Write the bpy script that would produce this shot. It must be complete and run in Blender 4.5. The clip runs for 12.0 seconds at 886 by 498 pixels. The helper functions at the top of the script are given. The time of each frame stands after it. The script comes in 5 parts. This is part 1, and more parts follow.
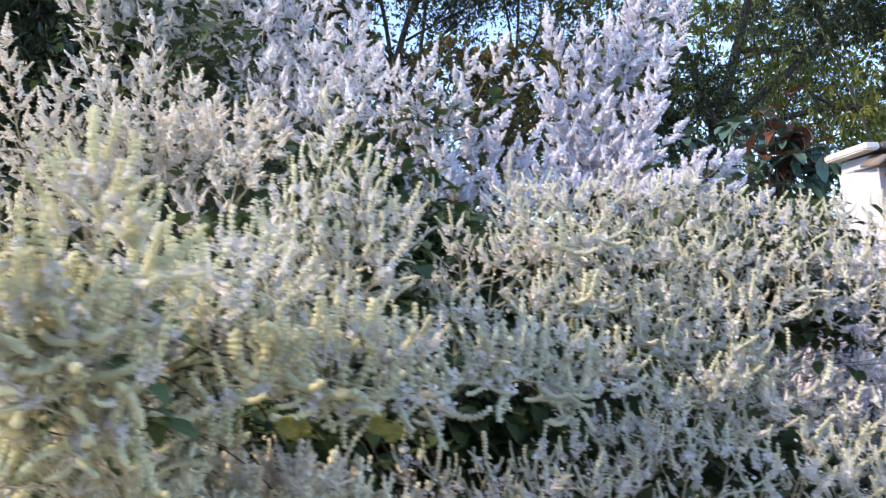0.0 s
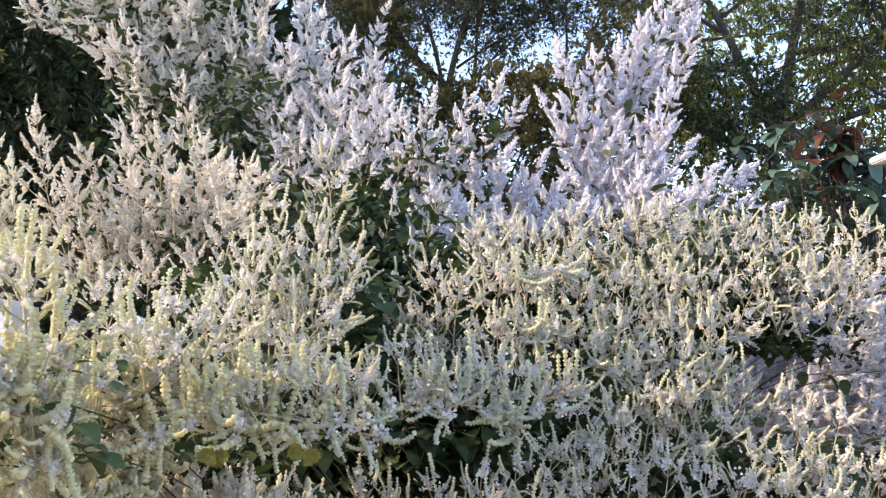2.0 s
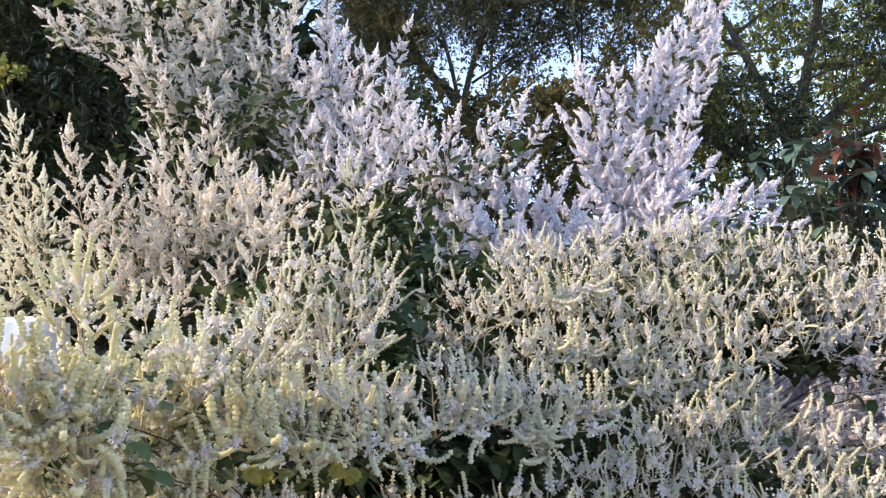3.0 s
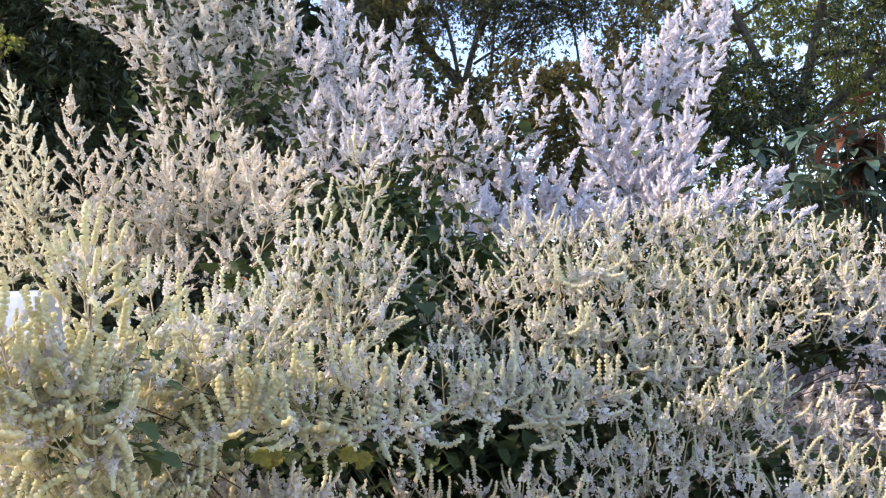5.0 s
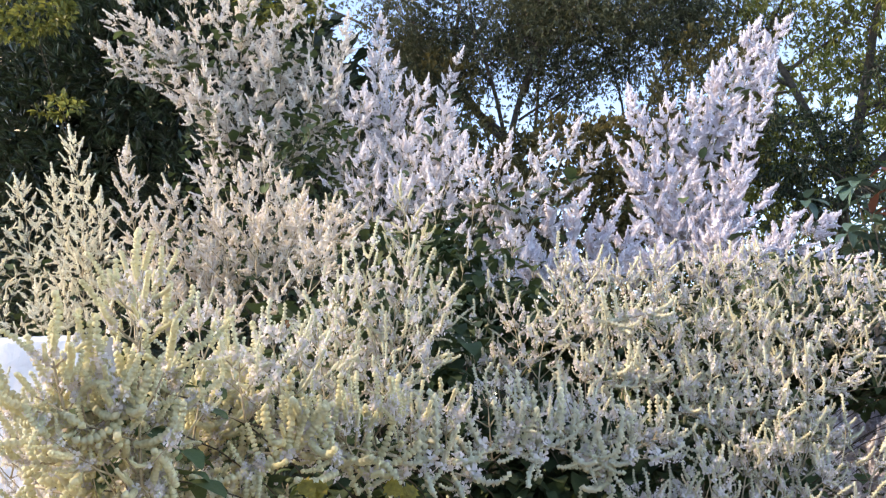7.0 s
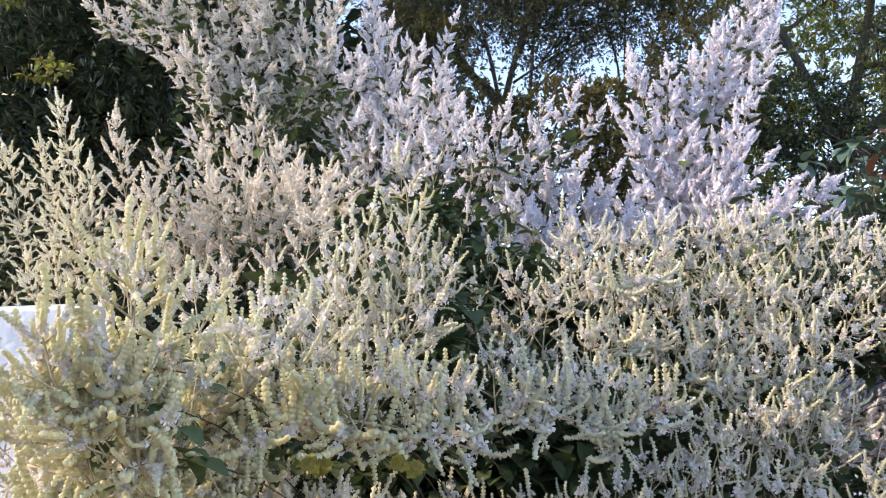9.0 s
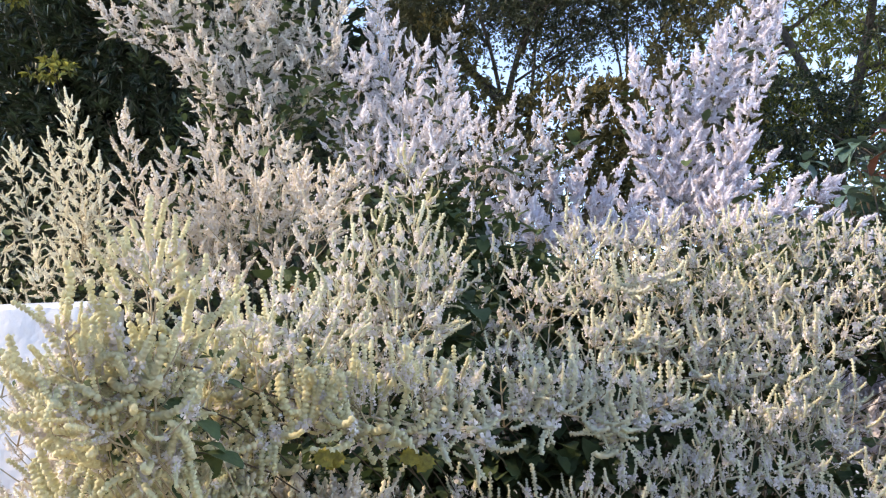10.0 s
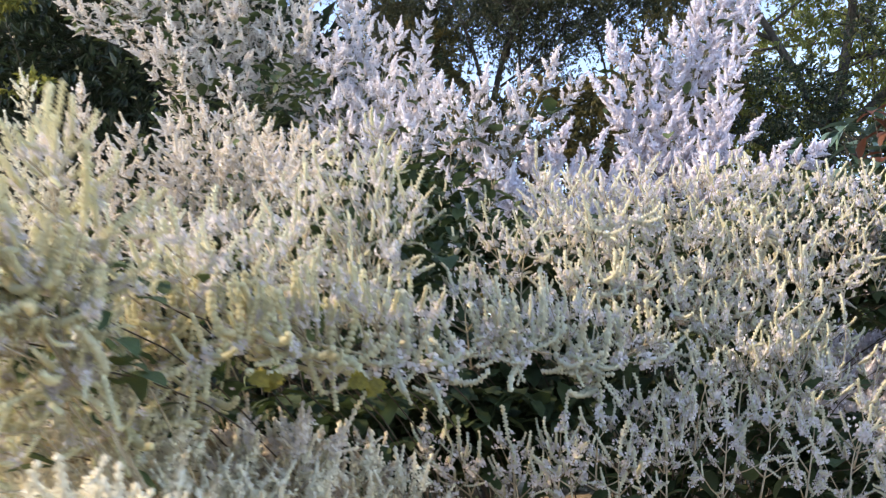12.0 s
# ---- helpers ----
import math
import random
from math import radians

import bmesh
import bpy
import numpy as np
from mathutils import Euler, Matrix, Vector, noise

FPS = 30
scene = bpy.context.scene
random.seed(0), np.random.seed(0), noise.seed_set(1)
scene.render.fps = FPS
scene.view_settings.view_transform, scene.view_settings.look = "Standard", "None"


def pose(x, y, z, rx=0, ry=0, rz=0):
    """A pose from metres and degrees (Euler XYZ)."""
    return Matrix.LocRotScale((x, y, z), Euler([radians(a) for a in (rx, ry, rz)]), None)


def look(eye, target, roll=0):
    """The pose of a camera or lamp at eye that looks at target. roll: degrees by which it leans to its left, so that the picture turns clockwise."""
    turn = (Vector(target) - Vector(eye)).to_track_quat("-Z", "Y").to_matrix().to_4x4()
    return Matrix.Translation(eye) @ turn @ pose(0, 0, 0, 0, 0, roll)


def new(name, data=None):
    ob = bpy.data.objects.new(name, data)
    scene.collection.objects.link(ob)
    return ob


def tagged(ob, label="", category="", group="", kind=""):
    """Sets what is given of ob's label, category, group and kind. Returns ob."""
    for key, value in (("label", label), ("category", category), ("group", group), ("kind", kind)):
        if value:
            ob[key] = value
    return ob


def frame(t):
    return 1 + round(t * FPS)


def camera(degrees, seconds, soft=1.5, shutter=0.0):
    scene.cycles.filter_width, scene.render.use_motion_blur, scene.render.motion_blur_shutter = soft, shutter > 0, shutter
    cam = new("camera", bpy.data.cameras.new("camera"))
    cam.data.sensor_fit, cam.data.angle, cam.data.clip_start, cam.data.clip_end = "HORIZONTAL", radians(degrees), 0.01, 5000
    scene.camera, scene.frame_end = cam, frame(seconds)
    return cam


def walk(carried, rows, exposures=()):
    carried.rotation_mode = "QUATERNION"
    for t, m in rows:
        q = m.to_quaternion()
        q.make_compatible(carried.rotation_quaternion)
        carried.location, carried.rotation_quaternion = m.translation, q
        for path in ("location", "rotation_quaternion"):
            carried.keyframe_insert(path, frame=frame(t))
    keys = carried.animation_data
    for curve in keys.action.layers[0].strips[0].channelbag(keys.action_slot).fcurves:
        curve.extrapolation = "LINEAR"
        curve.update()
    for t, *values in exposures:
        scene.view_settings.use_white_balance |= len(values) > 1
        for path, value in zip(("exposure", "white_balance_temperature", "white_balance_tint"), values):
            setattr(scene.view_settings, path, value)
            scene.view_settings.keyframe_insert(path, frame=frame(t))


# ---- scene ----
cam = camera(56.0, 12.0, soft=1.15, shutter=0.5)
PATH = [
    (0, (0.047, 0.341, 1.556), (0.031, 2.334, 1.721), -0.5),
    (0.5, (0.184, 0.331, 1.541), (0.146, 2.325, 1.682), -1.1),
    (1, (0.26, 0.303, 1.537), (0.205, 2.297, 1.684), -2.1),
    (1.5, (0.259, 0.25, 1.56), (0.108, 2.235, 1.747), -3.0),
    (2, (0.242, 0.23, 1.568), (0.04, 2.207, 1.786), -3.1),
    (2.5, (0.23, 0.213, 1.572), (0.021, 2.188, 1.809), -2.7),
    (3, (0.214, 0.21, 1.578), (-0.015, 2.18, 1.829), -2.8),
    (3.5, (0.204, 0.207, 1.585), (-0.043, 2.178, 1.814), -2.3),
    (3.7, (0.199, 0.21, 1.587), (-0.022, 2.187, 1.791), -1.5),
    (5.3, (0.188, 0.236, 1.579), (-0.039, 2.212, 1.79), -2.0),
    (5.5, (0.19, 0.235, 1.579), (-0.048, 2.208, 1.807), -2.0),
    (6, (0.178, 0.236, 1.576), (-0.08, 2.203, 1.831), -1.9),
    (6.5, (0.176, 0.242, 1.566), (-0.123, 2.198, 1.855), -2.0),
    (7, (0.188, 0.24, 1.55), (-0.137, 2.182, 1.899), -1.7),
    (7.2, (0.186, 0.243, 1.549), (-0.137, 2.183, 1.914), -1.6),
    (9, (0.169, 0.273, 1.56), (-0.145, 2.231, 1.823), -2.0),
    (9.5, (0.166, 0.264, 1.559), (-0.152, 2.221, 1.82), -1.9),
    (10, (0.163, 0.253, 1.558), (-0.154, 2.211, 1.818), -1.9),
    (10.5, (0.174, 0.252, 1.548), (-0.129, 2.215, 1.775), -2.1),
    (11, (0.178, 0.24, 1.55), (-0.13, 2.205, 1.757), -2.2),
    (11.5, (0.184, 0.234, 1.528), (-0.138, 2.193, 1.765), -3.1),
    (12, (0.193, 0.342, 1.455), (-0.112, 2.296, 1.757), -4.2),
]
SUN, SKY, EXPOSURE = 1.6, 0.18, 2.18
walk(cam, [(t, look(eye, target, roll)) for t, eye, target, roll in PATH], exposures=[(0.0, EXPOSURE - 0.09, 7600, 13), (0.5, EXPOSURE + 0.10, 8900, 16), (1.0, EXPOSURE + 0.20, 9000, 16), (1.5, EXPOSURE + 0.16, 9050, 16), (2.5, EXPOSURE, 8900, 16), (7.0, EXPOSURE, 8800, 16), (9.0, EXPOSURE - 0.06, 8800, 16), (12.0, EXPOSURE - 0.04, 8700, 16)])

# ---- light ----
SUN_WAY = Vector((-0.83, -0.14, 0.52)).normalized()
world = bpy.data.worlds.new("garden_sky")
scene.world = world
world.use_nodes = True
wn = world.node_tree.nodes
sky = wn.new("ShaderNodeTexSky")
sky.sky_type, sky.sun_disc = "NISHITA", False
sky.sun_elevation, sky.sun_rotation = math.asin(SUN_WAY.z), math.atan2(SUN_WAY.x, SUN_WAY.y)
sky.air_density, sky.dust_density, sky.ozone_density, sky.altitude = 0.7, 0.0, 3.0, 1500
wn["Background"].inputs["Strength"].default_value = SKY
world.node_tree.links.new(sky.outputs["Color"], wn["Background"].inputs["Color"])
sun_data = bpy.data.lights.new("sun", "SUN")
sun_data.energy, sun_data.angle, sun_data.color = SUN, radians(1.0), (1.0, 0.89, 0.73)
sun = new("sun", sun_data)
sun.matrix_world = look(SUN_WAY * 30, (0, 0, 0))


# ---- materials ----
def material(name, low, high, scale=60.0, rough=0.6, bump=0.0, through_light=0.0, by="noise", spread=0.5, metal=0.0):
    """Two base colours mixed by grain at two scales, and by a random number for each piece (object or island)."""
    m = bpy.data.materials.new(name)
    m.use_nodes = True
    n, link = m.node_tree.nodes, m.node_tree.links.new
    bsdf, out = n["Principled BSDF"], n["Material Output"]
    where = n.new("ShaderNodeTexCoord")
    fine, coarse = n.new("ShaderNodeTexNoise"), n.new("ShaderNodeTexNoise")
    fine.inputs["Scale"].default_value, fine.inputs["Detail"].default_value = scale, 5
    coarse.inputs["Scale"].default_value, coarse.inputs["Detail"].default_value = scale * 0.12, 3
    link(where.outputs["Object"], fine.inputs["Vector"])
    link(where.outputs["Object"], coarse.inputs["Vector"])
    both = n.new("ShaderNodeMath")
    both.operation = "ADD"
    link(fine.outputs["Fac"], both.inputs[0])
    link(coarse.outputs["Fac"], both.inputs[1])
    span = n.new("ShaderNodeMapRange")
    span.inputs["From Min"].default_value, span.inputs["From Max"].default_value = 0.72, 1.28
    link(both.outputs[0], span.inputs["Value"])
    fac = span.outputs[0]
    if by != "noise":
        pick = n.new("ShaderNodeObjectInfo") if by == "object" else n.new("ShaderNodeNewGeometry")
        chance = pick.outputs["Random"] if by == "object" else pick.outputs["Random Per Island"]
        blend = n.new("ShaderNodeMix")
        blend.inputs["Factor"].default_value = spread
        link(fac, blend.inputs["A"])
        link(chance, blend.inputs["B"])
        fac = blend.outputs["Result"]
    tint = n.new("ShaderNodeMix")
    tint.data_type = "RGBA"
    tint.inputs["A"].default_value, tint.inputs["B"].default_value = (*low, 1), (*high, 1)
    link(fac, tint.inputs["Factor"])
    colour = tint.outputs["Result"]
    link(colour, bsdf.inputs["Base Color"])
    bsdf.inputs["Roughness"].default_value, bsdf.inputs["Metallic"].default_value = rough, metal
    if bump:
        relief = n.new("ShaderNodeBump")
        relief.inputs["Strength"].default_value, relief.inputs["Distance"].default_value = bump, 0.6 / scale
        link(both.outputs[0], relief.inputs["Height"])
        link(relief.outputs["Normal"], bsdf.inputs["Normal"])
    if through_light:
        thin, mix = n.new("ShaderNodeBsdfTranslucent"), n.new("ShaderNodeMixShader")
        link(colour, thin.inputs["Color"])
        mix.inputs["Fac"].default_value = through_light
        link(bsdf.outputs[0], mix.inputs[1])
        link(thin.outputs[0], mix.inputs[2])
        link(mix.outputs[0], out.inputs["Surface"])
    return m


BUD_GREEN = material("bud_green", (0.66, 0.63, 0.40), (0.83, 0.79, 0.56), 250, 0.8, 0.3, 0.45, "object", 0.6)
BUD_CREAM = material("bud_cream", (0.65, 0.64, 0.46), (0.82, 0.80, 0.64), 250, 0.8, 0.3, 0.45, "object", 0.6)
# sunlight on these buds is put into the pale yellow base colour
BUD_SUNLIT = material("bud_sunlit_yellow", (0.78, 0.73, 0.55), (0.90, 0.86, 0.71), 250, 0.8, 0.3, 0.3, "object", 0.6)
# buff bud tone that carries the warm light on the left-hand plumes
BUD_WARM_LIT = material("bud_buff_warm_lit", (0.69, 0.60, 0.44), (0.85, 0.77, 0.63), 250, 0.8, 0.3, 0.3, "object", 0.6)
FLORET = material("floret_white_lilac", (0.66, 0.625, 0.65), (0.82, 0.785, 0.80), 180, 0.8, 0.0, 0.35, "island", 0.6)
FLORET_CREAM = material("floret_cream_white", (0.68, 0.635, 0.61), (0.84, 0.79, 0.765), 180, 0.8, 0.0, 0.35, "island", 0.6)
FLORET_LILAC = material("floret_lilac", (0.665, 0.635, 0.695), (0.815, 0.785, 0.835), 180, 0.8, 0.0, 0.35, "island", 0.5)
# the same warm light, put into the floret colour
FLORET_WARM_LIT = material("floret_blush_warm_lit", (0.70, 0.635, 0.57), (0.85, 0.79, 0.72), 180, 0.8, 0.0, 0.35, "island", 0.6)
STALK = material("flower_stalk", (0.32, 0.26, 0.17), (0.50, 0.43, 0.29), 160, 0.7, 0.2)
BARK_TWIG = material("twig_bark", (0.045, 0.038, 0.026), (0.11, 0.085, 0.06), 90, 0.85, 0.6)
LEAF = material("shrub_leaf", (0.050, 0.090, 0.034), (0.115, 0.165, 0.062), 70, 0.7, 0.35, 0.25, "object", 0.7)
# darker copy of the leaf: shade inside the shrub is put into its colour
LEAF_SHADED = material("shrub_inner_leaf_shaded", (0.026, 0.050, 0.018), (0.065, 0.100, 0.034), 70, 0.75, 0.35, 0.25, "island", 0.8)
LEAF_YELLOW = material("yellowed_leaf", (0.15, 0.115, 0.012), (0.30, 0.24, 0.028), 90, 0.6, 0.4, 0.3)
LEAF_RUST = material("withered_leaf", (0.30, 0.12, 0.05), (0.48, 0.25, 0.10), 90, 0.7, 0.4, 0.25)
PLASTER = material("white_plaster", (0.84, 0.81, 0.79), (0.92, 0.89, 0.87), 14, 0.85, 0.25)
# white plaster again, with the bluish shade on the outbuilding put into its colour
SHADE_PLASTER = material("white_plaster_shade_tint", (0.41, 0.41, 0.49), (0.51, 0.51, 0.59), 14, 0.85, 0.25)
CAP = material("weathered_coping", (0.42, 0.38, 0.34), (0.66, 0.60, 0.54), 30, 0.9, 0.5)
COPING = material("pale_weathered_coping", (0.60, 0.55, 0.52), (0.80, 0.76, 0.73), 30, 0.9, 0.5)
SLATE = material("dark_roof_slab", (0.06, 0.06, 0.075), (0.13, 0.125, 0.14), 25, 0.7, 0.4)
# clay colour darkened for the shade on the tiles' undersides below the slab
TILE = material("clay_roof_tile_shaded", (0.12, 0.09, 0.08), (0.25, 0.20, 0.17), 30, 0.85, 0.5, 0, "object", 0.5)
TERRACOTTA = material("terracotta", (0.40, 0.13, 0.045), (0.52, 0.19, 0.075), 25, 0.75, 0.3)
SOIL = material("soil", (0.16, 0.125, 0.085), (0.30, 0.24, 0.17), 12, 0.95, 0.8)
BARK = material("tree_bark", (0.040, 0.032, 0.026), (0.10, 0.08, 0.062), 20, 0.9, 0.8)
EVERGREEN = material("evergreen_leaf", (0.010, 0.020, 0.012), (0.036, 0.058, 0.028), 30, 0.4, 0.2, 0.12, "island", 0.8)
OLIVE = material("olive_leaf", (0.085, 0.105, 0.026), (0.27, 0.28, 0.072), 30, 0.5, 0.2, 0.5, "island", 0.8)
DULL = material("dull_leaf", (0.036, 0.048, 0.028), (0.105, 0.115, 0.058), 30, 0.5, 0.2, 0.35, "island", 0.8)
BROWNISH = material("brownish_leaf", (0.07, 0.07, 0.028), (0.19, 0.155, 0.06), 30, 0.5, 0.2, 0.4, "island", 0.8)
BLUE_LEAF = material("broad_blue_green_leaf", (0.05, 0.10, 0.08), (0.12, 0.20, 0.15), 20, 0.35, 0.3, 0.15, "object", 0.7)
RED_LEAF = material("red_brown_leaf", (0.09, 0.03, 0.02), (0.18, 0.07, 0.04), 20, 0.5, 0.3, 0.25, "object", 0.7)


# ---- mesh helpers ----
def mesh_of(name, verts, faces, mats, slots=None, smooth=True):
    me = bpy.data.meshes.new(name)
    me.from_pydata([tuple(v) for v in verts], [], faces)
    for m in mats:
        me.materials.append(m)
    if slots is not None:
        me.polygons.foreach_set("material_index", slots)
    me.polygons.foreach_set("use_smooth", [smooth] * len(me.polygons))
    me.update()
    return me


def hang(name, data, parent, m, label=""):
    """A part under parent, at the world pose m (parents are only ever shifted, or posed by their matrix_basis)."""
    ob = new(name, data)
    ob.parent = parent
    above = Matrix.Identity(4)
    up = parent
    while up:
        above = up.matrix_basis @ above
        up = up.parent
    ob.matrix_basis = above.inverted() @ m
    return tagged(ob, label)


def part(name, bm, mat, parent, label=""):
    """Links a bmesh, given in the parent's own space, as one mesh object under it."""
    me = bpy.data.meshes.new(name)
    bm.to_mesh(me)
    bm.free()
    me.materials.append(mat)
    ob = new(name, me)
    ob.parent = parent
    return tagged(ob, label)


def thing(name, at, label, category, group="", kind=""):
    ob = new(name)
    ob.empty_display_size = 0.05
    ob.matrix_basis = Matrix.Translation(at)
    return tagged(ob, label, category, group, kind)


def tube(points, radii, sides=6):
    """Vertices and faces of a tapered tube through points."""
    verts, faces = [], []
    pts = [Vector(p) for p in points]
    for i, p in enumerate(pts):
        ahead = (pts[min(i + 1, len(pts) - 1)] - pts[max(i - 1, 0)]).normalized()
        side = ahead.cross(Vector((0.31, 0.17, 0.93))).normalized()
        over = ahead.cross(side)
        for k in range(sides):
            a = 2 * math.pi * k / sides
            verts.append(p + (side * math.cos(a) + over * math.sin(a)) * radii[i])
    for i in range(len(pts) - 1):
        for k in range(sides):
            a, b = i * sides + k, i * sides + (k + 1) % sides
            faces.append((a, b, b + sides, a + sides))
    faces.append(tuple(range(sides))[::-1])
    faces.append(tuple(range(len(verts) - sides, len(verts))))
    return verts, faces


def join(pieces):
    verts, faces = [], []
    for v, f in pieces:
        k = len(verts)
        verts += v
        faces += [tuple(i + k for i in face) for face in f]
    return verts, faces


def bezier(a, b, c, n):
    return [a.lerp(b, i / n).lerp(b.lerp(c, i / n), i / n) for i in range(n + 1)]


def aimed(at, way, up, size=1.0):
    """A pose whose z runs along way and whose x leans towards up."""
    z = way.normalized()
    x = up - z * up.dot(z)
    if x.length < 1e-4:
        x = Vector((1, 0, 0)) - z * z.x
    x.normalize()
    y = z.cross(x)
    m = Matrix((x, y, z)).transposed().to_4x4() @ Matrix.Diagonal((size, size, size, 1))
    m.translation = at
    return m


# ---- flower spikes ----
def spike_mesh(name, rng, length, radius, tiers, sides, bend, bloom, petals, petal, mats, point=0.35, groove=0.5, round_buds=False):
    """A flower spike along z that bends towards x: stacked whorls of round buds with grooves between them, and open florets over
    the first share `bloom` of it."""
    angle = lambda s: bend * s * s  # noqa: E731
    fine = tiers * 4
    spine, place = [], Vector((0, 0, 0))
    for i in range(fine + 1):
        spine.append(place.copy())
        a = angle(i / fine)
        place = place + Vector((math.sin(a), 0, math.cos(a))) * (length / fine)
    verts, faces, slots = [], [], []
    rings = [(0, 0.35)]
    for t in range(tiers):
        rings += ([(4 * t + 1, 1.0), (4 * t + 3, 0.93)] if round_buds else [(4 * t + 2, 1.0)]) + ([(4 * t + 4, groove)] if t < tiers - 1 else [])
    lobes = [1.0] * sides
    for n, (i, full) in enumerate(rings):
        s = i / fine
        a = angle(s)
        nx, ny = Vector((math.cos(a), 0, -math.sin(a))), Vector((0, 1, 0))
        taper = min(1.0, 0.75 + 1.2 * s) * (1.0 - point * s ** 1.4)
        if full == 1.0:
            lobes = [rng.uniform(0.82, 1.16) for _ in range(sides)]
        for k in range(sides):
            phi = 2 * math.pi * (k + 0.5 * (i // 4 % 2)) / sides
            verts.append(spine[i] + (nx * math.cos(phi) + ny * math.sin(phi)) * radius * taper * full * lobes[k])
    for n in range(len(rings) - 1):
        for k in range(sides):
            a, b = n * sides + k, n * sides + (k + 1) % sides
            faces.append((a, b, b + sides, a + sides))
            slots.append(0)
    a = angle(1)
    verts.append(spine[-1] + Vector((math.sin(a), 0, math.cos(a))) * radius * 0.3)
    last = (len(rings) - 1) * sides
    for k in range(sides):
        faces.append((last + k, last + (k + 1) % sides, len(verts) - 1))
        slots.append(0)
    for t in range(tiers):
        s = (t + 0.5) / tiers
        if s > bloom:
            break
        a = angle(s)
        nx, ny, nz = Vector((math.cos(a), 0, -math.sin(a))), Vector((0, 1, 0)), Vector((math.sin(a), 0, math.cos(a)))
        for k in range(petals):
            if rng.random() < 0.1:
                continue
            phi = 2 * math.pi * (k + rng.uniform(-0.3, 0.3) + 0.5 * (t % 2)) / petals
            out = (nx * math.cos(phi) + ny * math.sin(phi) + nz * rng.uniform(-0.1, 0.7)).normalized()
            heart = spine[4 * t + 2] + out * radius * (1 - point * s) * rng.uniform(0.75, 1.15)
            side = out.cross(nz).normalized()
            over = side.cross(out)
            turn = rng.uniform(0, 1.5)
            for q in range(3):
                b = turn + q * math.pi / 1.5
                way = side * math.cos(b) + over * math.sin(b)
                across = out.cross(way)
                size = petal * rng.uniform(0.8, 1.2) * (1.1 - 0.75 * s)
                tip = heart + way * size + out * size * 0.35
                n = len(verts)
                verts += [heart, heart + way * size * 0.6 + across * size * 0.5 + out * size * 0.4, tip, heart + way * size * 0.6 - across * size * 0.5 + out * size * 0.4]
                faces.append((n, n + 1, n + 2, n + 3))
                slots.append(1)
    return mesh_of(name, verts, faces, mats, slots)


rng = random.Random(11)
SPIKES = {}
HOOKED, STRAIGHT = (0.15, 0.5, 0.9, 1.3, -0.3), (0.0, 0.25, -0.2)
#        length, radius, bud tiers, sides, share in bloom, florets to a tier, petal, buds and petals, taper, groove, round buds, bends
KINDS = {
    "cream": (0.041, 0.0041, 9, 4, (0.0, 0.25, 0.5), 3, 0.0052, (BUD_CREAM, FLORET_CREAM), 0.22, 0.26, False, HOOKED),
    "green": (0.046, 0.0041, 10, 6, (0.0, 0.2, 0.4), 4, 0.0046, (BUD_GREEN, FLORET_CREAM), 0.22, 0.28, True, HOOKED),
    "sunny": (0.042, 0.0050, 7, 4, (0.35, 0.6), 3, 0.0056, (BUD_SUNLIT, BUD_SUNLIT), 0.35, 0.4, False, STRAIGHT),
    "blush": (0.042, 0.0050, 7, 4, (0.45, 0.8), 3, 0.0060, (BUD_WARM_LIT, FLORET_WARM_LIT), 0.4, 0.4, False, STRAIGHT),
    "rose": (0.056, 0.0080, 5, 4, (0.5, 0.85), 3, 0.0092, (FLORET_WARM_LIT, FLORET_WARM_LIT), 0.6, 0.5, False, STRAIGHT),
    "lilac": (0.068, 0.0105, 5, 4, (0.75, 0.9), 3, 0.0120, (FLORET_LILAC, FLORET_LILAC), 0.72, 0.7, False, STRAIGHT),
    "grey": (0.056, 0.0080, 5, 4, (0.6, 0.85), 3, 0.0096, (FLORET, FLORET), 0.65, 0.55, False, STRAIGHT),
}
for kind, (long, radius, tiers, sides, blooms, petals, petal, mats, point, groove, full, bends) in KINDS.items():
    SPIKES[kind] = [spike_mesh("flower_spike", rng, long, radius, tiers, sides, bend, bloom, petals, petal, mats, point, groove, full) for bloom in blooms for bend in bends]
LOOSE = {"cream": 0.2, "green": 0.16, "sunny": 0.12, "blush": 0.14, "rose": 0.14, "lilac": 0.12, "grey": 0.14}
SPLAY = {"cream": (48, 78), "green": (48, 76), "sunny": (40, 58), "blush": (40, 60), "rose": (38, 58), "lilac": (36, 58), "grey": (38, 60)}


def leaf_mesh(name, mat, length=0.055, wide=0.046, teeth=9, cup=0.25, ragged=0.07):
    """A rounded leaf with scalloped margin and a fold along its midrib, base at the origin, along z, face towards x."""
    verts, faces = [], []
    n = 9
    for i in range(n + 1):
        s = i / n
        w = wide * 0.5 * math.sin(math.pi * min(1, 0.06 + 0.94 * s)) ** 0.6 * (1.0 - 0.25 * s)
        w *= 1 + ragged * math.cos(s * teeth * 2 * math.pi)
        x = -cup * length * s * s
        verts += [Vector((x + w * 0.3, -w, s * length)), Vector((x, 0, s * length)), Vector((x + w * 0.3, w, s * length))]
    for i in range(n):
        for k in range(2):
            a = 3 * i + k
            faces.append((a, a + 1, a + 4, a + 3))
    v, f = tube([(0, 0, -0.012), (0, 0, 0.002)], [0.0008, 0.0006], 4)
    return mesh_of(name, *join([(verts, faces), (v, f)]), [mat])


LEAVES = [leaf_mesh("leaf", LEAF, 0.055, 0.046), leaf_mesh("leaf", LEAF, 0.045, 0.042, 7, 0.4), leaf_mesh("leaf", LEAF, 0.066, 0.050, 11, 0.1)]
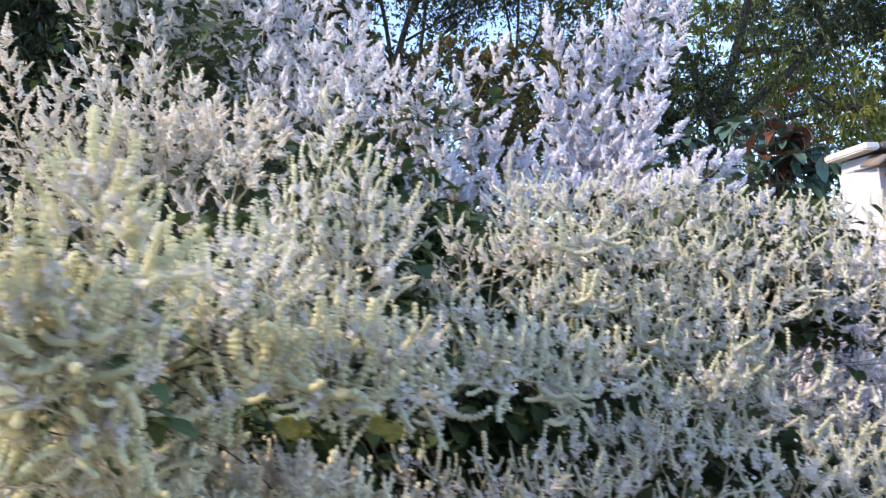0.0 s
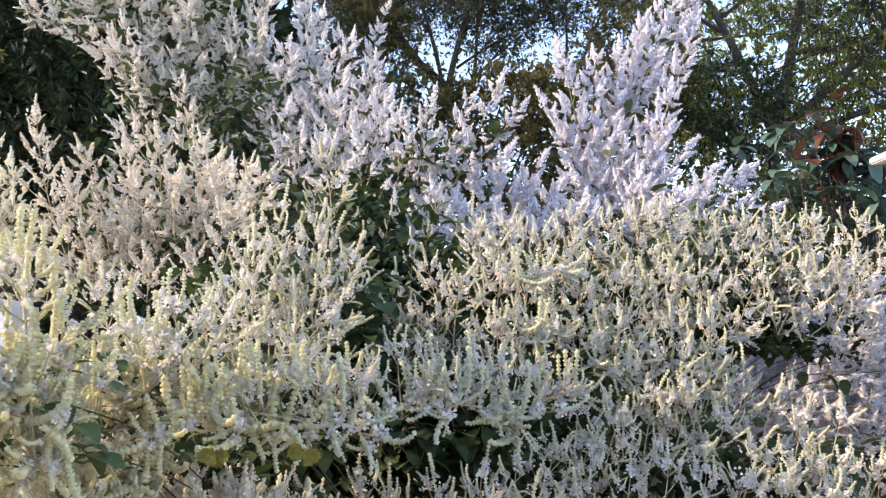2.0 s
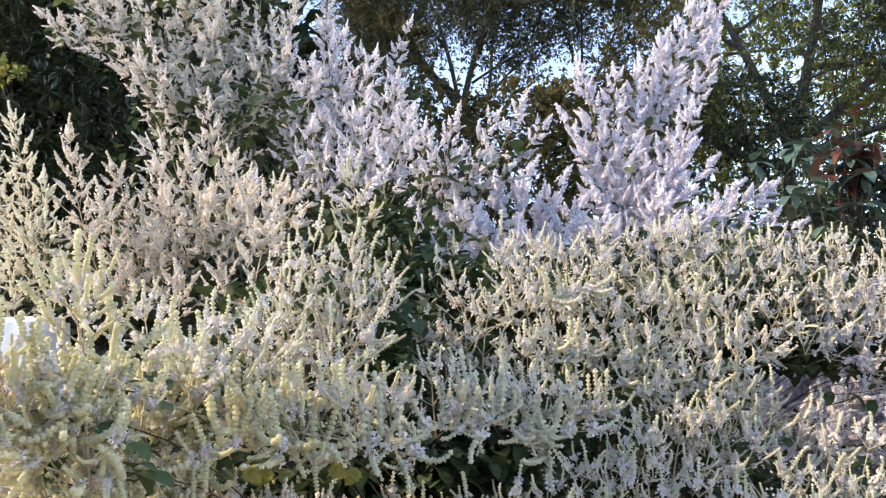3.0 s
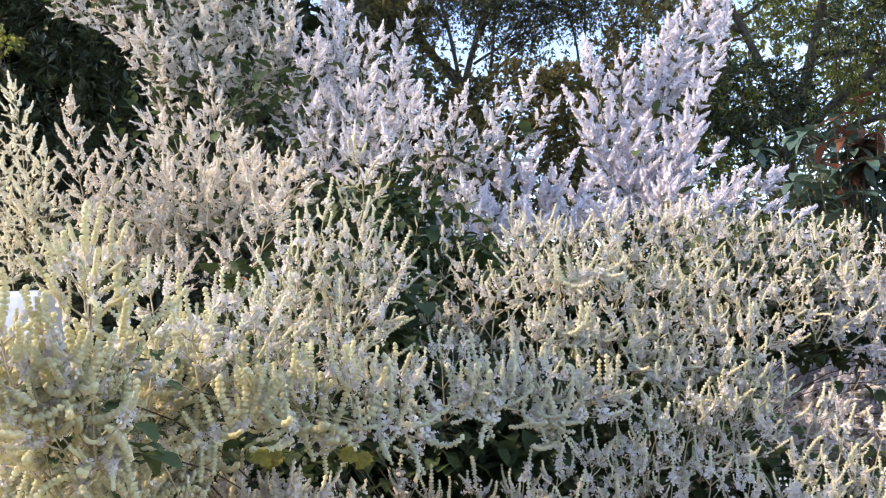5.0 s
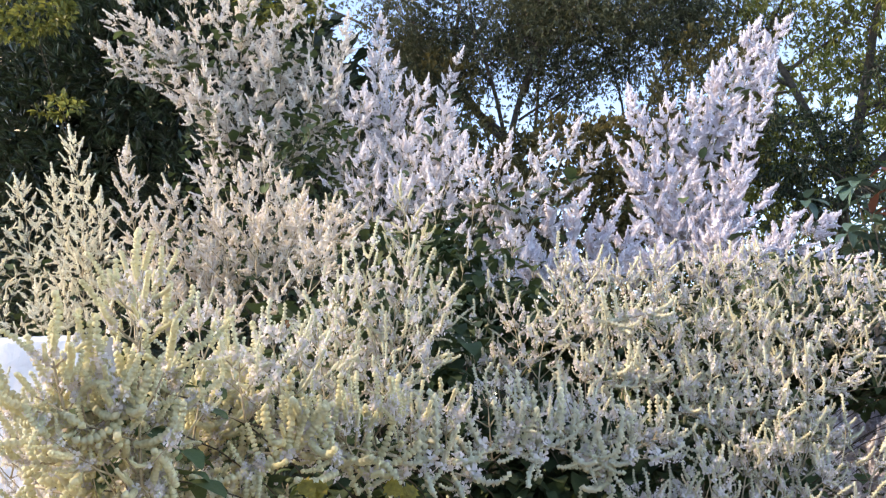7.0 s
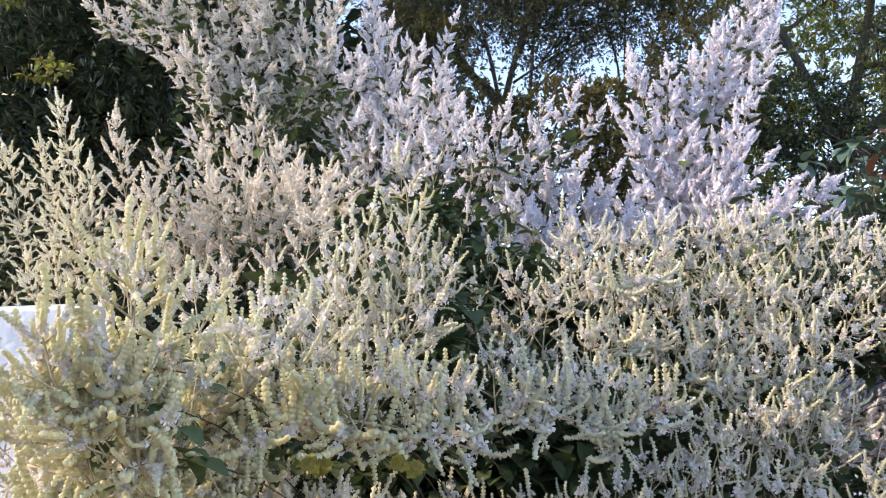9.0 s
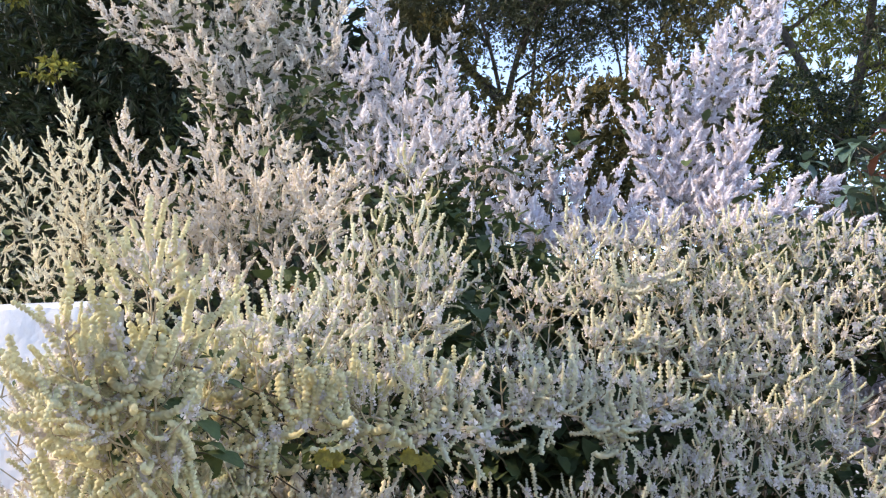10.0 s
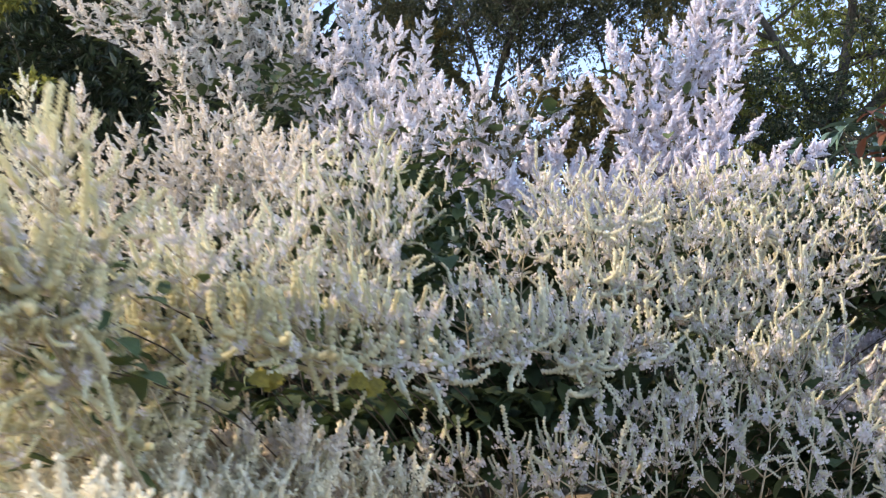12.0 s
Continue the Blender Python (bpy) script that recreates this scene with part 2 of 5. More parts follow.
LEAF_Y, LEAF_R = leaf_mesh("leaf", LEAF_YELLOW, 0.05, 0.048, 4, 0.4, 0.35), leaf_mesh("leaf", LEAF_RUST, 0.045, 0.035, 7, 0.7)
UP = Vector((0, 0, 1))


def joined(name, poses):
    """One mesh out of many posed ones that share their materials."""
    verts, faces, slots = [], [], []
    for me, m in poses:
        k = len(verts)
        verts += [m @ v.co for v in me.vertices]
        faces += [tuple(i + k for i in p.vertices) for p in me.polygons]
        slots += [p.material_index for p in me.polygons]
    return mesh_of(name, verts, faces, list(poses[0][0].materials), slots)


def plumes(shrub, kind, rows, seed, upward=0.45, gap=0.027, leafy=3, rust=0.0, fill=1.0, fuzz=2, down=False, big=1.0, comb=False):
    """Panicles on a shrub: rows of the base's place, the tip's place and the half width of the foot. Each is a stalk with pairs of
    side stalks that carry flower spikes, on a woody branch from the shrub's foot, with leaves below."""
    rng = random.Random(seed)
    long, loose, petal_mat, petal = KINDS[kind][0] * big, LOOSE[kind], KINDS[kind][7][1], KINDS[kind][6] * 0.62
    foot = shrub.matrix_basis.translation
    for bx, by, bz, tx, ty, tz, half in rows:
        base, tip = Vector((bx, by, bz)), Vector((tx, ty, tz))
        axis = tip - base
        high = axis.length
        sag = Vector((rng.uniform(-1, 1), rng.uniform(-1, 1), rng.uniform(-0.6, 0.6) - comb * 0.5)) * high * 0.07
        spine = bezier(base, base.lerp(tip, 0.5) + sag, tip - axis.normalized() * long * 0.8, 12)
        pieces = [tube([p - base for p in spine], [0.0016 * (1 - 0.65 * i / 12) for i in range(13)], 5)]
        holder = []
        nodes = max(3, int(high / gap))
        for k in range(nodes + 1):
            s = k / nodes if k in (0, nodes) else (k + rng.uniform(-0.3, 0.3)) / nodes
            f = s * 12
            i = min(11, int(f))
            at = spine[i].lerp(spine[i + 1], f - i)
            way = (spine[i + 1] - spine[i]).normalized()
            if k == nodes:
                holder.append((at, way, 1.15, s))
                continue
            if comb:
                # an arching spray: a row of upright spikes above the stalk, and hooked or hanging ones below it
                at = at + UP * rng.gauss(0, 0.007)
                if rng.random() < 0.8:
                    fan = (k % 6 - 2.5) * 0.2 + rng.gauss(0, 0.12)
                    holder.append((at, Vector((math.sin(fan), rng.uniform(-0.4, 0.25), math.cos(fan))), rng.uniform(0.75, 1.35) * (1.1 - abs(fan) * 0.35), s))
                if rng.random() < 0.7:
                    holder.append((at, Vector((rng.choice((-1, 1)) * rng.uniform(0.3, 1.0), -0.5, rng.uniform(-0.7, -0.1))), rng.uniform(0.8, 1.25), s))
                if rng.random() < 0.28:
                    holder.append((at, Vector((rng.uniform(-0.5, 0.5), -0.15, -1.0)), rng.uniform(0.7, 1.0), s))
                continue
            side = way.orthogonal().normalized()
            side.rotate(Matrix.Rotation(k * math.pi / 2 + rng.uniform(-0.25, 0.25), 3, way))
            reach = half * (0.3 + 0.7 * (1 - s) ** 0.8) * rng.uniform(0.8, 1.15)
            for sign in (1, -1):
                if rng.random() > fill:
                    continue
                splay = radians(rng.uniform(*SPLAY[kind])) * (1 - 0.3 * s)
                go = (way * math.cos(splay) + side * sign * math.sin(splay)).normalized()
                size = rng.uniform(0.75, 1.05) * (1 - 0.15 * s)
                arm = reach - long * size * 0.75
                if arm < 0.014:
                    holder.append((at, go + UP * upward * 0.4, size * max(0.55, min(1.0, reach / (long * 0.8))), s))
                    continue
                # a side stalk with its own opposite pairs of smaller spikes
                end = at + go * arm + UP * arm * 0.15
                mid = at + go * arm * 0.5 + UP * arm * 0.02
                pieces.append(tube([at - base, mid - base, end - base], [0.0011, 0.0009, 0.0007], 4))
                fan = go.cross(way).normalized()
                pairs = max(1, int(arm / 0.026))
                for j in range(pairs):
                    u = (j + rng.uniform(0.45, 0.75)) / pairs
                    spot = at.lerp(mid, min(1, u * 2)) if u < 0.5 else mid.lerp(end, u * 2 - 1)
                    if j % 2:
                        fan = go.cross(fan).normalized()
                    for flip in (1, -1):
                        if rng.random() < 0.72:
                            holder.append((spot, go * 0.65 + fan * flip * 0.7 + UP * upward * 0.5, size * rng.uniform(0.6, 0.9), s))
                holder.append((end, go + UP * upward, size, s))
        v, f = join(pieces)
        pv, pf = [], []
        # open florets that sit singly along the stalks
        for at, way, size, s in holder:
            for _ in range(fuzz):
                mid = at - base + way.normalized() * rng.uniform(0, long * 0.45) + Vector((rng.gauss(0, 0.004), rng.gauss(0, 0.004), rng.gauss(0, 0.004)))
                for _ in range(3):
                    heart = mid + Vector((rng.gauss(0, petal * 0.7), rng.gauss(0, petal * 0.7), rng.gauss(0, petal * 0.7)))
                    out = Vector((rng.gauss(0, 1), rng.gauss(-0.3, 1), rng.gauss(0.3, 1))).normalized()
                    one = out.orthogonal().normalized()
                    two = out.cross(one)
                    r = petal * rng.uniform(0.6, 1.1)
                    n = len(pv)
                    for q in range(6):
                        reach = r * (1.0 if q % 2 == 0 else 0.55)
                        a = q * math.pi / 3
                        pv.append(heart + (one * math.cos(a) + two * math.sin(a)) * reach + out * reach * rng.uniform(0.2, 0.7))
                    pf += [(n, n + 1, n + 5), (n + 2, n + 3, n + 1), (n + 4, n + 5, n + 3), (n + 1, n + 3, n + 5)]
        poses, tidy = [], 0.65 if comb else 1.0
        upright, hooks = SPIKES[kind][0:2] + SPIKES[kind][5:6], SPIKES[kind][2:4] + SPIKES[kind][7:8]
        for at, way, size, s in holder:
            mesh = rng.choice(SPIKES[kind] if not comb else upright if abs(way.z) > 0.75 else hooks)
            pull = UP if rng.random() < 0.88 else Vector((rng.uniform(-1, 1), rng.uniform(-1, 1), -0.6))
            m = aimed(at, way + Vector((rng.gauss(0, loose * tidy), rng.gauss(0, loose * tidy), rng.gauss(0, loose * tidy))), pull, size * big)
            poses.append((mesh, Matrix.Translation(-base) @ m))
        ob = new("flower_panicle", mesh_of("flower_panicle", v, f, [STALK]))
        ob.parent = shrub
        ob.matrix_basis = Matrix.Translation(base - shrub.matrix_basis.translation)
        open_florets = new("bloom", mesh_of("bloom", pv, pf, [petal_mat], smooth=False))
        open_florets.parent = ob
        tagged(open_florets, kind="stuff")
        if base.y > 1.55:
            # far panicles: their short spikes cannot be told apart singly, so they are one mesh
            ob2 = new("plume", joined("plume", poses))
            ob2.parent = ob
            tagged(ob2, kind="stuff")
            poses = []
        for mesh, m in poses:
            spike = new("flower_spike", mesh)
            spike.parent = ob
            spike.matrix_basis = m
        # the woody branch that carries the panicle
        lean, back, drop = (0.1, 0.3, 0.25) if down else (0.75, 0.5, 0.0) if base.x > foot.x + 0.25 else (0.3, 0.65, 0.05)
        low = Vector((base.x + (foot.x - base.x) * min(1, lean * 1.3), max(base.y + back, foot.y - 0.2), 0)) + Vector((rng.uniform(-0.1, 0.1), rng.uniform(-0.08, 0.08), 0))
        knee = Vector((base.x + (foot.x - base.x) * lean, base.y + back * 0.9, base.z - drop))
        way = bezier(low, knee, base, 14)
        v, f = tube([p - low for p in way], [(0.0022 if down else 0.0042) - (0.0013 if down else 0.0033) * min(1, i / 9) for i in range(15)], 5)
        hang("branch", mesh_of("branch", v, f, [STALK if down else BARK_TWIG]), shrub, Matrix.Translation(low))
        for k in range(leafy):
            s = rng.uniform(-0.2, 0.45)
            at = base + axis * s if s > 0 else base.lerp(way[12], -s / 0.2)
            out = Vector((rng.uniform(-1, 1), rng.uniform(-1, 0.6), rng.uniform(-0.3, 0.6)))
            m = aimed(at + Vector((0, -0.03 if base.y > 2.2 else 0.06, 0)) + out.normalized() * 0.012, out, UP, rng.uniform(0.45, 0.75) * (1.35 if base.y > 2.2 else 1.0))
            hang("leaf", LEAF_R if rng.random() < rust else rng.choice(LEAVES), shrub, m)


def inner_leaves(shrub, boxes, seed, label):
    """Foliage inside the shrub, past counting: boxes of centre, half size and number of leaves."""
    rng = random.Random(seed)
    verts, faces = [], []
    at0 = shrub.matrix_basis.translation
    # a rounded blade with a folded midrib
    shape, flat = [(0, 0, 0)], []
    for u, w in ((0.25, 0.020), (0.66, 0.020)):
        shape += [(0.006 - 0.02 * u * u, -w, 0.052 * u), (-0.02 * u * u, 0, 0.052 * u), (0.006 - 0.02 * u * u, w, 0.052 * u)]
    shape.append((-0.022, 0, 0.053))
    flat = [(0, 1, 2), (0, 2, 3), (1, 4, 5, 2), (2, 5, 6, 3), (4, 7, 5), (5, 7, 6)]
    for x, y, z, dx, dy, dz, count in boxes:
        for _ in range(count):
            at = Vector((x + dx * rng.uniform(-1, 1), y + dy * rng.uniform(-1, 1), z + dz * rng.uniform(-1, 1)))
            out = Vector((rng.uniform(-1, 1), rng.uniform(-1.2, 0.6), rng.uniform(-0.6, 0.4)))
            m = aimed(at, out, UP, rng.uniform(0.45, 0.85))
            k = len(verts)
            verts += [m @ Vector(v) - at0 for v in shape]
            faces += [tuple(i + k for i in f) for f in flat]
    ob = new("foliage", mesh_of("foliage", verts, faces, [LEAF_SHADED]))
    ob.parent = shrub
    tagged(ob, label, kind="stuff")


# ---- ground and walls ----
def sheet_ground():
    n, verts, faces = 40, [], []
    for i in range(n + 1):
        for j in range(n + 1):
            u, v = 2 * i / n - 1, 2 * j / n - 1
            x, y = 400 * u * abs(u) ** 2, 400 * v * abs(v) ** 2
            near = max(0.0, 1 - math.hypot(x, y) / 30)
            verts.append((x, y, 0.04 * noise.noise(Vector((x, y, 0)) * 0.8) * near))
    for i in range(n):
        for j in range(n):
            a = i * (n + 1) + j
            faces.append((a, a + n + 1, a + n + 2, a + 1))
    ob = new("ground", mesh_of("ground", verts, faces, [SOIL]))
    tagged(ob, "dry brown garden soil under the shrubs and trees", "ground", kind="structure")


sheet_ground()


def slab(x0, x1, y0, y1, z0, z1, bevel=0.008):
    bm = bmesh.new()
    bmesh.ops.create_cube(bm, size=1)
    for v in bm.verts:
        v.co = Vector(((x0 + x1) / 2 + v.co.x * (x1 - x0), (y0 + y1) / 2 + v.co.y * (y1 - y0), (z0 + z1) / 2 + v.co.z * (z1 - z0)))
    bmesh.ops.bevel(bm, geom=bm.edges[:], offset=bevel, segments=2, affect="EDGES")
    return bm

# low white garden wall beside the shrub
wall = thing("garden_wall", (-0.82, 1.89, 0), "low white plastered garden wall with a flat top, before the shrub", "wall", kind="structure")
part("wall_body", slab(-3.2, 0.0, -0.07, 0.07, 0.0, 1.699, 0.012), PLASTER, wall)
wall.matrix_basis = wall.matrix_basis @ Matrix.Rotation(radians(6), 4, "Z")


# ---- outbuilding with battered pier, coping, clay tiles ----
def outbuilding():
    house = thing("outbuilding", (2.09, 4.5, 0.03), "pale outbuilding corner, plaster tinted lilac for shade, with a slab roof and clay tiles", "building")
    bm = bmesh.new()
    # the wall's free end is battered and leans in towards the foot
    low = [(0.30, 0.0), (3.4, 0.0), (3.4, 0.26), (0.36, 0.26)]
    top = [(0.12, 0.0), (3.4, 0.0), (3.4, 0.26), (0.06, 0.26)]
    a = [bm.verts.new((x, y, -0.03)) for x, y in low]
    b = [bm.verts.new((x, y, 2.265)) for x, y in top]
    for k in range(4):
        bm.faces.new((a[k], a[(k + 1) % 4], b[(k + 1) % 4], b[k]))
    bm.faces.new(a[::-1])
    bm.faces.new(b)
    bmesh.ops.bevel(bm, geom=bm.edges[:], offset=0.003, segments=1, affect="EDGES")
    part("wall", bm, SHADE_PLASTER, house)
    part("pier_head", slab(0.075, 0.2, 0.003, 0.255, 2.267, 2.328, 0.004), SHADE_PLASTER, house)
    part("wall_plate", slab(0.202, 3.4, 0.02, 0.21, 2.267, 2.337, 0.004), CAP, house)
    part("coping", slab(-0.005, 0.075, -0.1, 0.28, 2.335, 2.372, 0.008), COPING, house, "weathered pale coping along the roof's edge")
    part("roof_slab", slab(0.078, 3.45, -0.13, 0.22, 2.339, 2.372, 0.008), SLATE, house, "dark roof slab over the tiles")
    pitch = 0.21
    for k in range(12):
        verts, faces = [], []
        for i in range(13):
            u = i / 12
            x = 0.02 + pitch * (k + u)
            z = 2.275 + 0.03 * math.cos(2 * math.pi * (u + 0.62))
            for y, d in ((-0.16, 0.0), (-0.01, 0.02)):
                verts += [(x, y, z + d), (x, y, z + d - 0.014)]
        for i in range(12):
            a, b = 4 * i, 4 * i + 4
            faces += [(a, b, b + 2, a + 2), (a + 1, a + 3, b + 3, b + 1), (a, a + 1, b + 1, b), (a + 2, b + 2, b + 3, a + 3)]
        faces += [(0, 2, 3, 1), (48, 49, 51, 50)]
        ob = new("roof_tile", mesh_of("roof_tile", verts, faces, [TILE]))
        ob.parent = house
    house.matrix_basis = house.matrix_basis @ Matrix.Rotation(radians(5), 4, "Z")
    return house


outbuilding()

# terracotta planter hung on the shaded wall
planter = thing("wall_planter", (2.571, 4.462, 2.05), "half-round terracotta planter hung on the shaded white wall", "planter")
verts, faces = [], []
for j, (z, r) in enumerate(((0.0, 0.26), (0.02, 0.285), (0.17, 0.31), (0.20, 0.325), (0.215, 0.325), (0.215, 0.29), (0.05, 0.25))):
    for i in range(25):
        a = math.pi + math.pi * i / 24
        verts.append((r * math.cos(a), 0.075 + r * 0.75 * math.sin(a), z))
for j in range(6):
    for i in range(24):
        a = j * 25 + i
        faces.append((a, a + 1, a + 26, a + 25))
faces.append(tuple(range(25))[::-1])
faces.append(tuple(range(150, 175)))
planter.matrix_basis = planter.matrix_basis @ Matrix.Rotation(radians(5), 4, "Z")
bowl = new("bowl", mesh_of("bowl", verts, faces, [TERRACOTTA]))
bowl.parent = planter

# unseen wall added behind the viewer, to block low sky and bounce light
unseen_wall = thing("unseen_wall_south", (0, -7.0, 0), "plain unseen wall added behind the viewer to shape the light", "wall", kind="structure")
part("wall_body", slab(-9.0, 9.0, -0.15, 0.15, 0.0, 3.0, 0.015), CAP, unseen_wall)


# ---- trees behind ----
def blades(spots, rng, long, wide, per, droop, spread):
    """Clusters of pointed leaves round the spots."""
    verts, faces = [], []
    for at, lean in spots:
        for _ in range(per):
            out = (lean + Vector((rng.gauss(0, spread), rng.gauss(0, spread), rng.gauss(0, spread) - droop))).normalized()
            side = out.cross(Vector((rng.uniform(-1, 1), rng.uniform(-1, 1), 1.2))).normalized()
            up = side.cross(out)
            size = rng.uniform(0.65, 1.25)
            p = at + out * rng.uniform(0, long * 0.5)
            w, l = side * wide * size * 0.5, out * long * size
            n = len(verts)
            verts += [p, p + l * 0.45 - w + up * wide * 0.25, p + l * 0.5, p + l * 0.45 + w + up * wide * 0.25, p + l - UP * droop * long * 0.3]
            faces += [(n, n + 1, n + 4, n + 2), (n, n + 2, n + 4, n + 3)] if wide > 0.2 else [(n, n + 1, n + 4, n + 3)]
    return verts, faces


def tree(name, at, label, limbs, seed, leaf, bark=BARK, twigs=4, spots_per=5, puff=0.285, bare=0.35):
    """A tree: limbs are rows of start, end and start radius, and number of forkings; leaf is (material, length, width, leaves to a
    cluster, droop, spread)."""
    rng = random.Random(seed)
    at = Vector(at)
    home = thing(name, at, label, "tree")
    wood, spots = [], []

    def fork(a, b, r, d):
        way = b - a
        bow = Vector((rng.gauss(0, 1), rng.gauss(0, 1), rng.gauss(0, 0.7))) * way.length * 0.09
        line = bezier(a, a.lerp(b, 0.5) + bow, b, 7)
        wood.append(tube([p - at for p in line], [r * (1 - 0.55 * i / 7) for i in range(8)], 7 if r > 0.03 else 4 if r > 0.008 else 3))
        if d == 0:
            for _ in range(spots_per):
                spots.append((line[rng.randint(2, 7)] + Vector((rng.gauss(0, puff), rng.gauss(0, puff), rng.gauss(0, puff * 0.8))) - at, way.normalized() * 0.5))
            return
        for k in range(twigs):
            s = bare + (1 - bare) * (k + rng.random()) / twigs
            i = min(6, int(s * 7))
            start = line[i].lerp(line[i + 1], s * 7 - i)
            turn = way.normalized() * rng.uniform(0.35, 0.9) + Vector((rng.gauss(0, 0.55), rng.gauss(0, 0.55), rng.gauss(0.12, 0.4)))
            fork(start, start + turn.normalized() * way.length * rng.uniform(0.38, 0.6), r * 0.5 * (1 - 0.4 * s) + 0.002, d - 1)

    for x, y, z, u, v, w, r, d in limbs:
        fork(Vector((x, y, z)), Vector((u, v, w)), r, int(d))
    trunk = new("trunk", mesh_of("trunk", *join(wood), [bark]))
    trunk.parent = home
    mat, long, wide, per, droop, spread = leaf
    crown = new("crown", mesh_of("crown", *blades(spots, rng, long, wide, per, droop, spread), [mat], smooth=False))
    crown.parent = home
    tagged(crown, kind="stuff")
    return home


def thicket(name, at, label, lumps, seed, leaf, stout=0.04):
    """A dense bush or tree crown of leaf rosettes: lumps of centre, half sizes and number of rosettes."""
    rng = random.Random(seed)
    at = Vector(at)
    home = thing(name, at, label, "tree")
    spots, wood = [], []
    for x, y, z, dx, dy, dz, count in lumps:
        mid = Vector((x, y, z))
        wood.append(tube([p - at for p in bezier(at, Vector((at.x, at.y, z * 0.6)), mid, 8)], [stout * (1 - 0.105 * i) for i in range(9)], 6))
        for _ in range(count):
            d = Vector((rng.gauss(0, 1), rng.gauss(0, 1), rng.gauss(0, 1))).normalized()
            r = rng.uniform(0.35, 1.0) ** 0.5 * (1 + 0.22 * noise.noise(d * 2.3 + mid))
            spots.append((mid + Vector((d.x * dx, d.y * dy, d.z * dz)) * r - at, d * 0.9 + UP * 0.35))
    stem = new("trunk", mesh_of("trunk", *join(wood), [BARK]))
    stem.parent = home
    mat, long, wide, per, droop, spread = leaf
    crown = new("crown", mesh_of("crown", *blades(spots, rng, long, wide, per, droop, spread), [mat], smooth=False))
    crown.parent = home
    tagged(crown, kind="stuff")
    return home


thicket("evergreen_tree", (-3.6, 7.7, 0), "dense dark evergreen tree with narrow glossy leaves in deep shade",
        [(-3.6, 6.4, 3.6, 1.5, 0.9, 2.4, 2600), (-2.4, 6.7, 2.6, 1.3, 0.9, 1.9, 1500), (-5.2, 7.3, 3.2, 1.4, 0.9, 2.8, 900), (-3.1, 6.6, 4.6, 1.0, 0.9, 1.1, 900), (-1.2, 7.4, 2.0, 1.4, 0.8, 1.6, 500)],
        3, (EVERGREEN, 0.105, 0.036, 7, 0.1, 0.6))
# bright leaf clumps added to stand in for sunlit leaves of the evergreen
thicket("sunlit_leaf_clump", (-3.5, 6.4, 0), "clumps of yellow-green leaves added for the sunlit leaves in an evergreen",
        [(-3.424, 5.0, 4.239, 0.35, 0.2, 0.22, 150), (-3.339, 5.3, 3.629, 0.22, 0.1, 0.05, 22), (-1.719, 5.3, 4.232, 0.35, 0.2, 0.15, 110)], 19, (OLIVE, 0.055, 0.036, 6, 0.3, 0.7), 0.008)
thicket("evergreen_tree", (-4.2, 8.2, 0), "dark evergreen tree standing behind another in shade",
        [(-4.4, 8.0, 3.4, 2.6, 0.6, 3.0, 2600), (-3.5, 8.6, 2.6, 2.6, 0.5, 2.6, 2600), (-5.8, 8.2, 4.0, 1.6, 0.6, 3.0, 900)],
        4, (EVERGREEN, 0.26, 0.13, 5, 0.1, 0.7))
tree("spreading_tree", (-0.9, 9.4, 0), "tall tree with dark forked limbs and sparse leaves",
     [(-0.9, 9.4, 0, -0.55, 9.0, 4.2, 0.07, 0), (-0.55, 9.0, 4.1, -0.05, 8.9, 5.5, 0.04, 3), (-0.5, 9.0, 4.3, -1.4, 9.0, 5.1, 0.03, 3), (-0.4, 9.0, 4.5, 0.5, 9.1, 5.0, 0.022, 2),
      (-0.3, 8.95, 4.8, 0.3, 9.0, 6.0, 0.028, 3), (-0.55, 9.0, 4.2, -1.0, 8.9, 5.9, 0.03, 3), (-0.45, 9.0, 4.2, 0.2, 8.9, 4.75, 0.02, 2)],
     5, (DULL, 0.050, 0.022, 6, 0.2, 0.8), twigs=5, spots_per=16, puff=0.22)
tree("spreading_tree", (0.6, 9.6, 0), "slender tree with thin dark upright limbs and small leaves",
     [(0.6, 9.6, 0, 0.75, 9.3, 4.0, 0.04, 0), (0.75, 9.3, 3.9, 0.85, 9.2, 5.9, 0.024, 3), (0.75, 9.3, 4.0, 1.5, 9.3, 5.6, 0.022, 3), (0.75, 9.3, 4.2, 0.35, 9.2, 5.8, 0.018, 2)],
     25, (DULL, 0.050, 0.022, 6, 0.2, 0.8), twigs=5, spots_per=15, puff=0.2)
tree("brownish_tree", (0.2, 11.2, 0), "broad tree with olive and brownish leaves behind the flowering shrub",
     [(0.2, 11.2, 0, 0.2, 11.0, 3.0, 0.14, 0), (0.2, 11, 2.9, 1.5, 10.8, 4.3, 0.07, 3), (0.2, 11, 2.9, -1.6, 10.8, 4.4, 0.07, 3), (0.2, 11, 2.9, 0.4, 10.6, 3.9, 0.07, 3), (0.2, 11, 2.9, -3.2, 11.2, 4.2, 0.07, 3),
      (0.2, 11, 2.9, -2.4, 10.8, 6.6, 0.07, 3), (0.2, 11, 2.9, 2.8, 10.8, 6.0, 0.07, 3), (-1.6, 10.8, 5.0, -0.3, 10.7, 7.2, 0.05, 3)],
     6, (BROWNISH, 0.070, 0.030, 6, 0.2, 0.8), twigs=4, spots_per=4, puff=0.25)
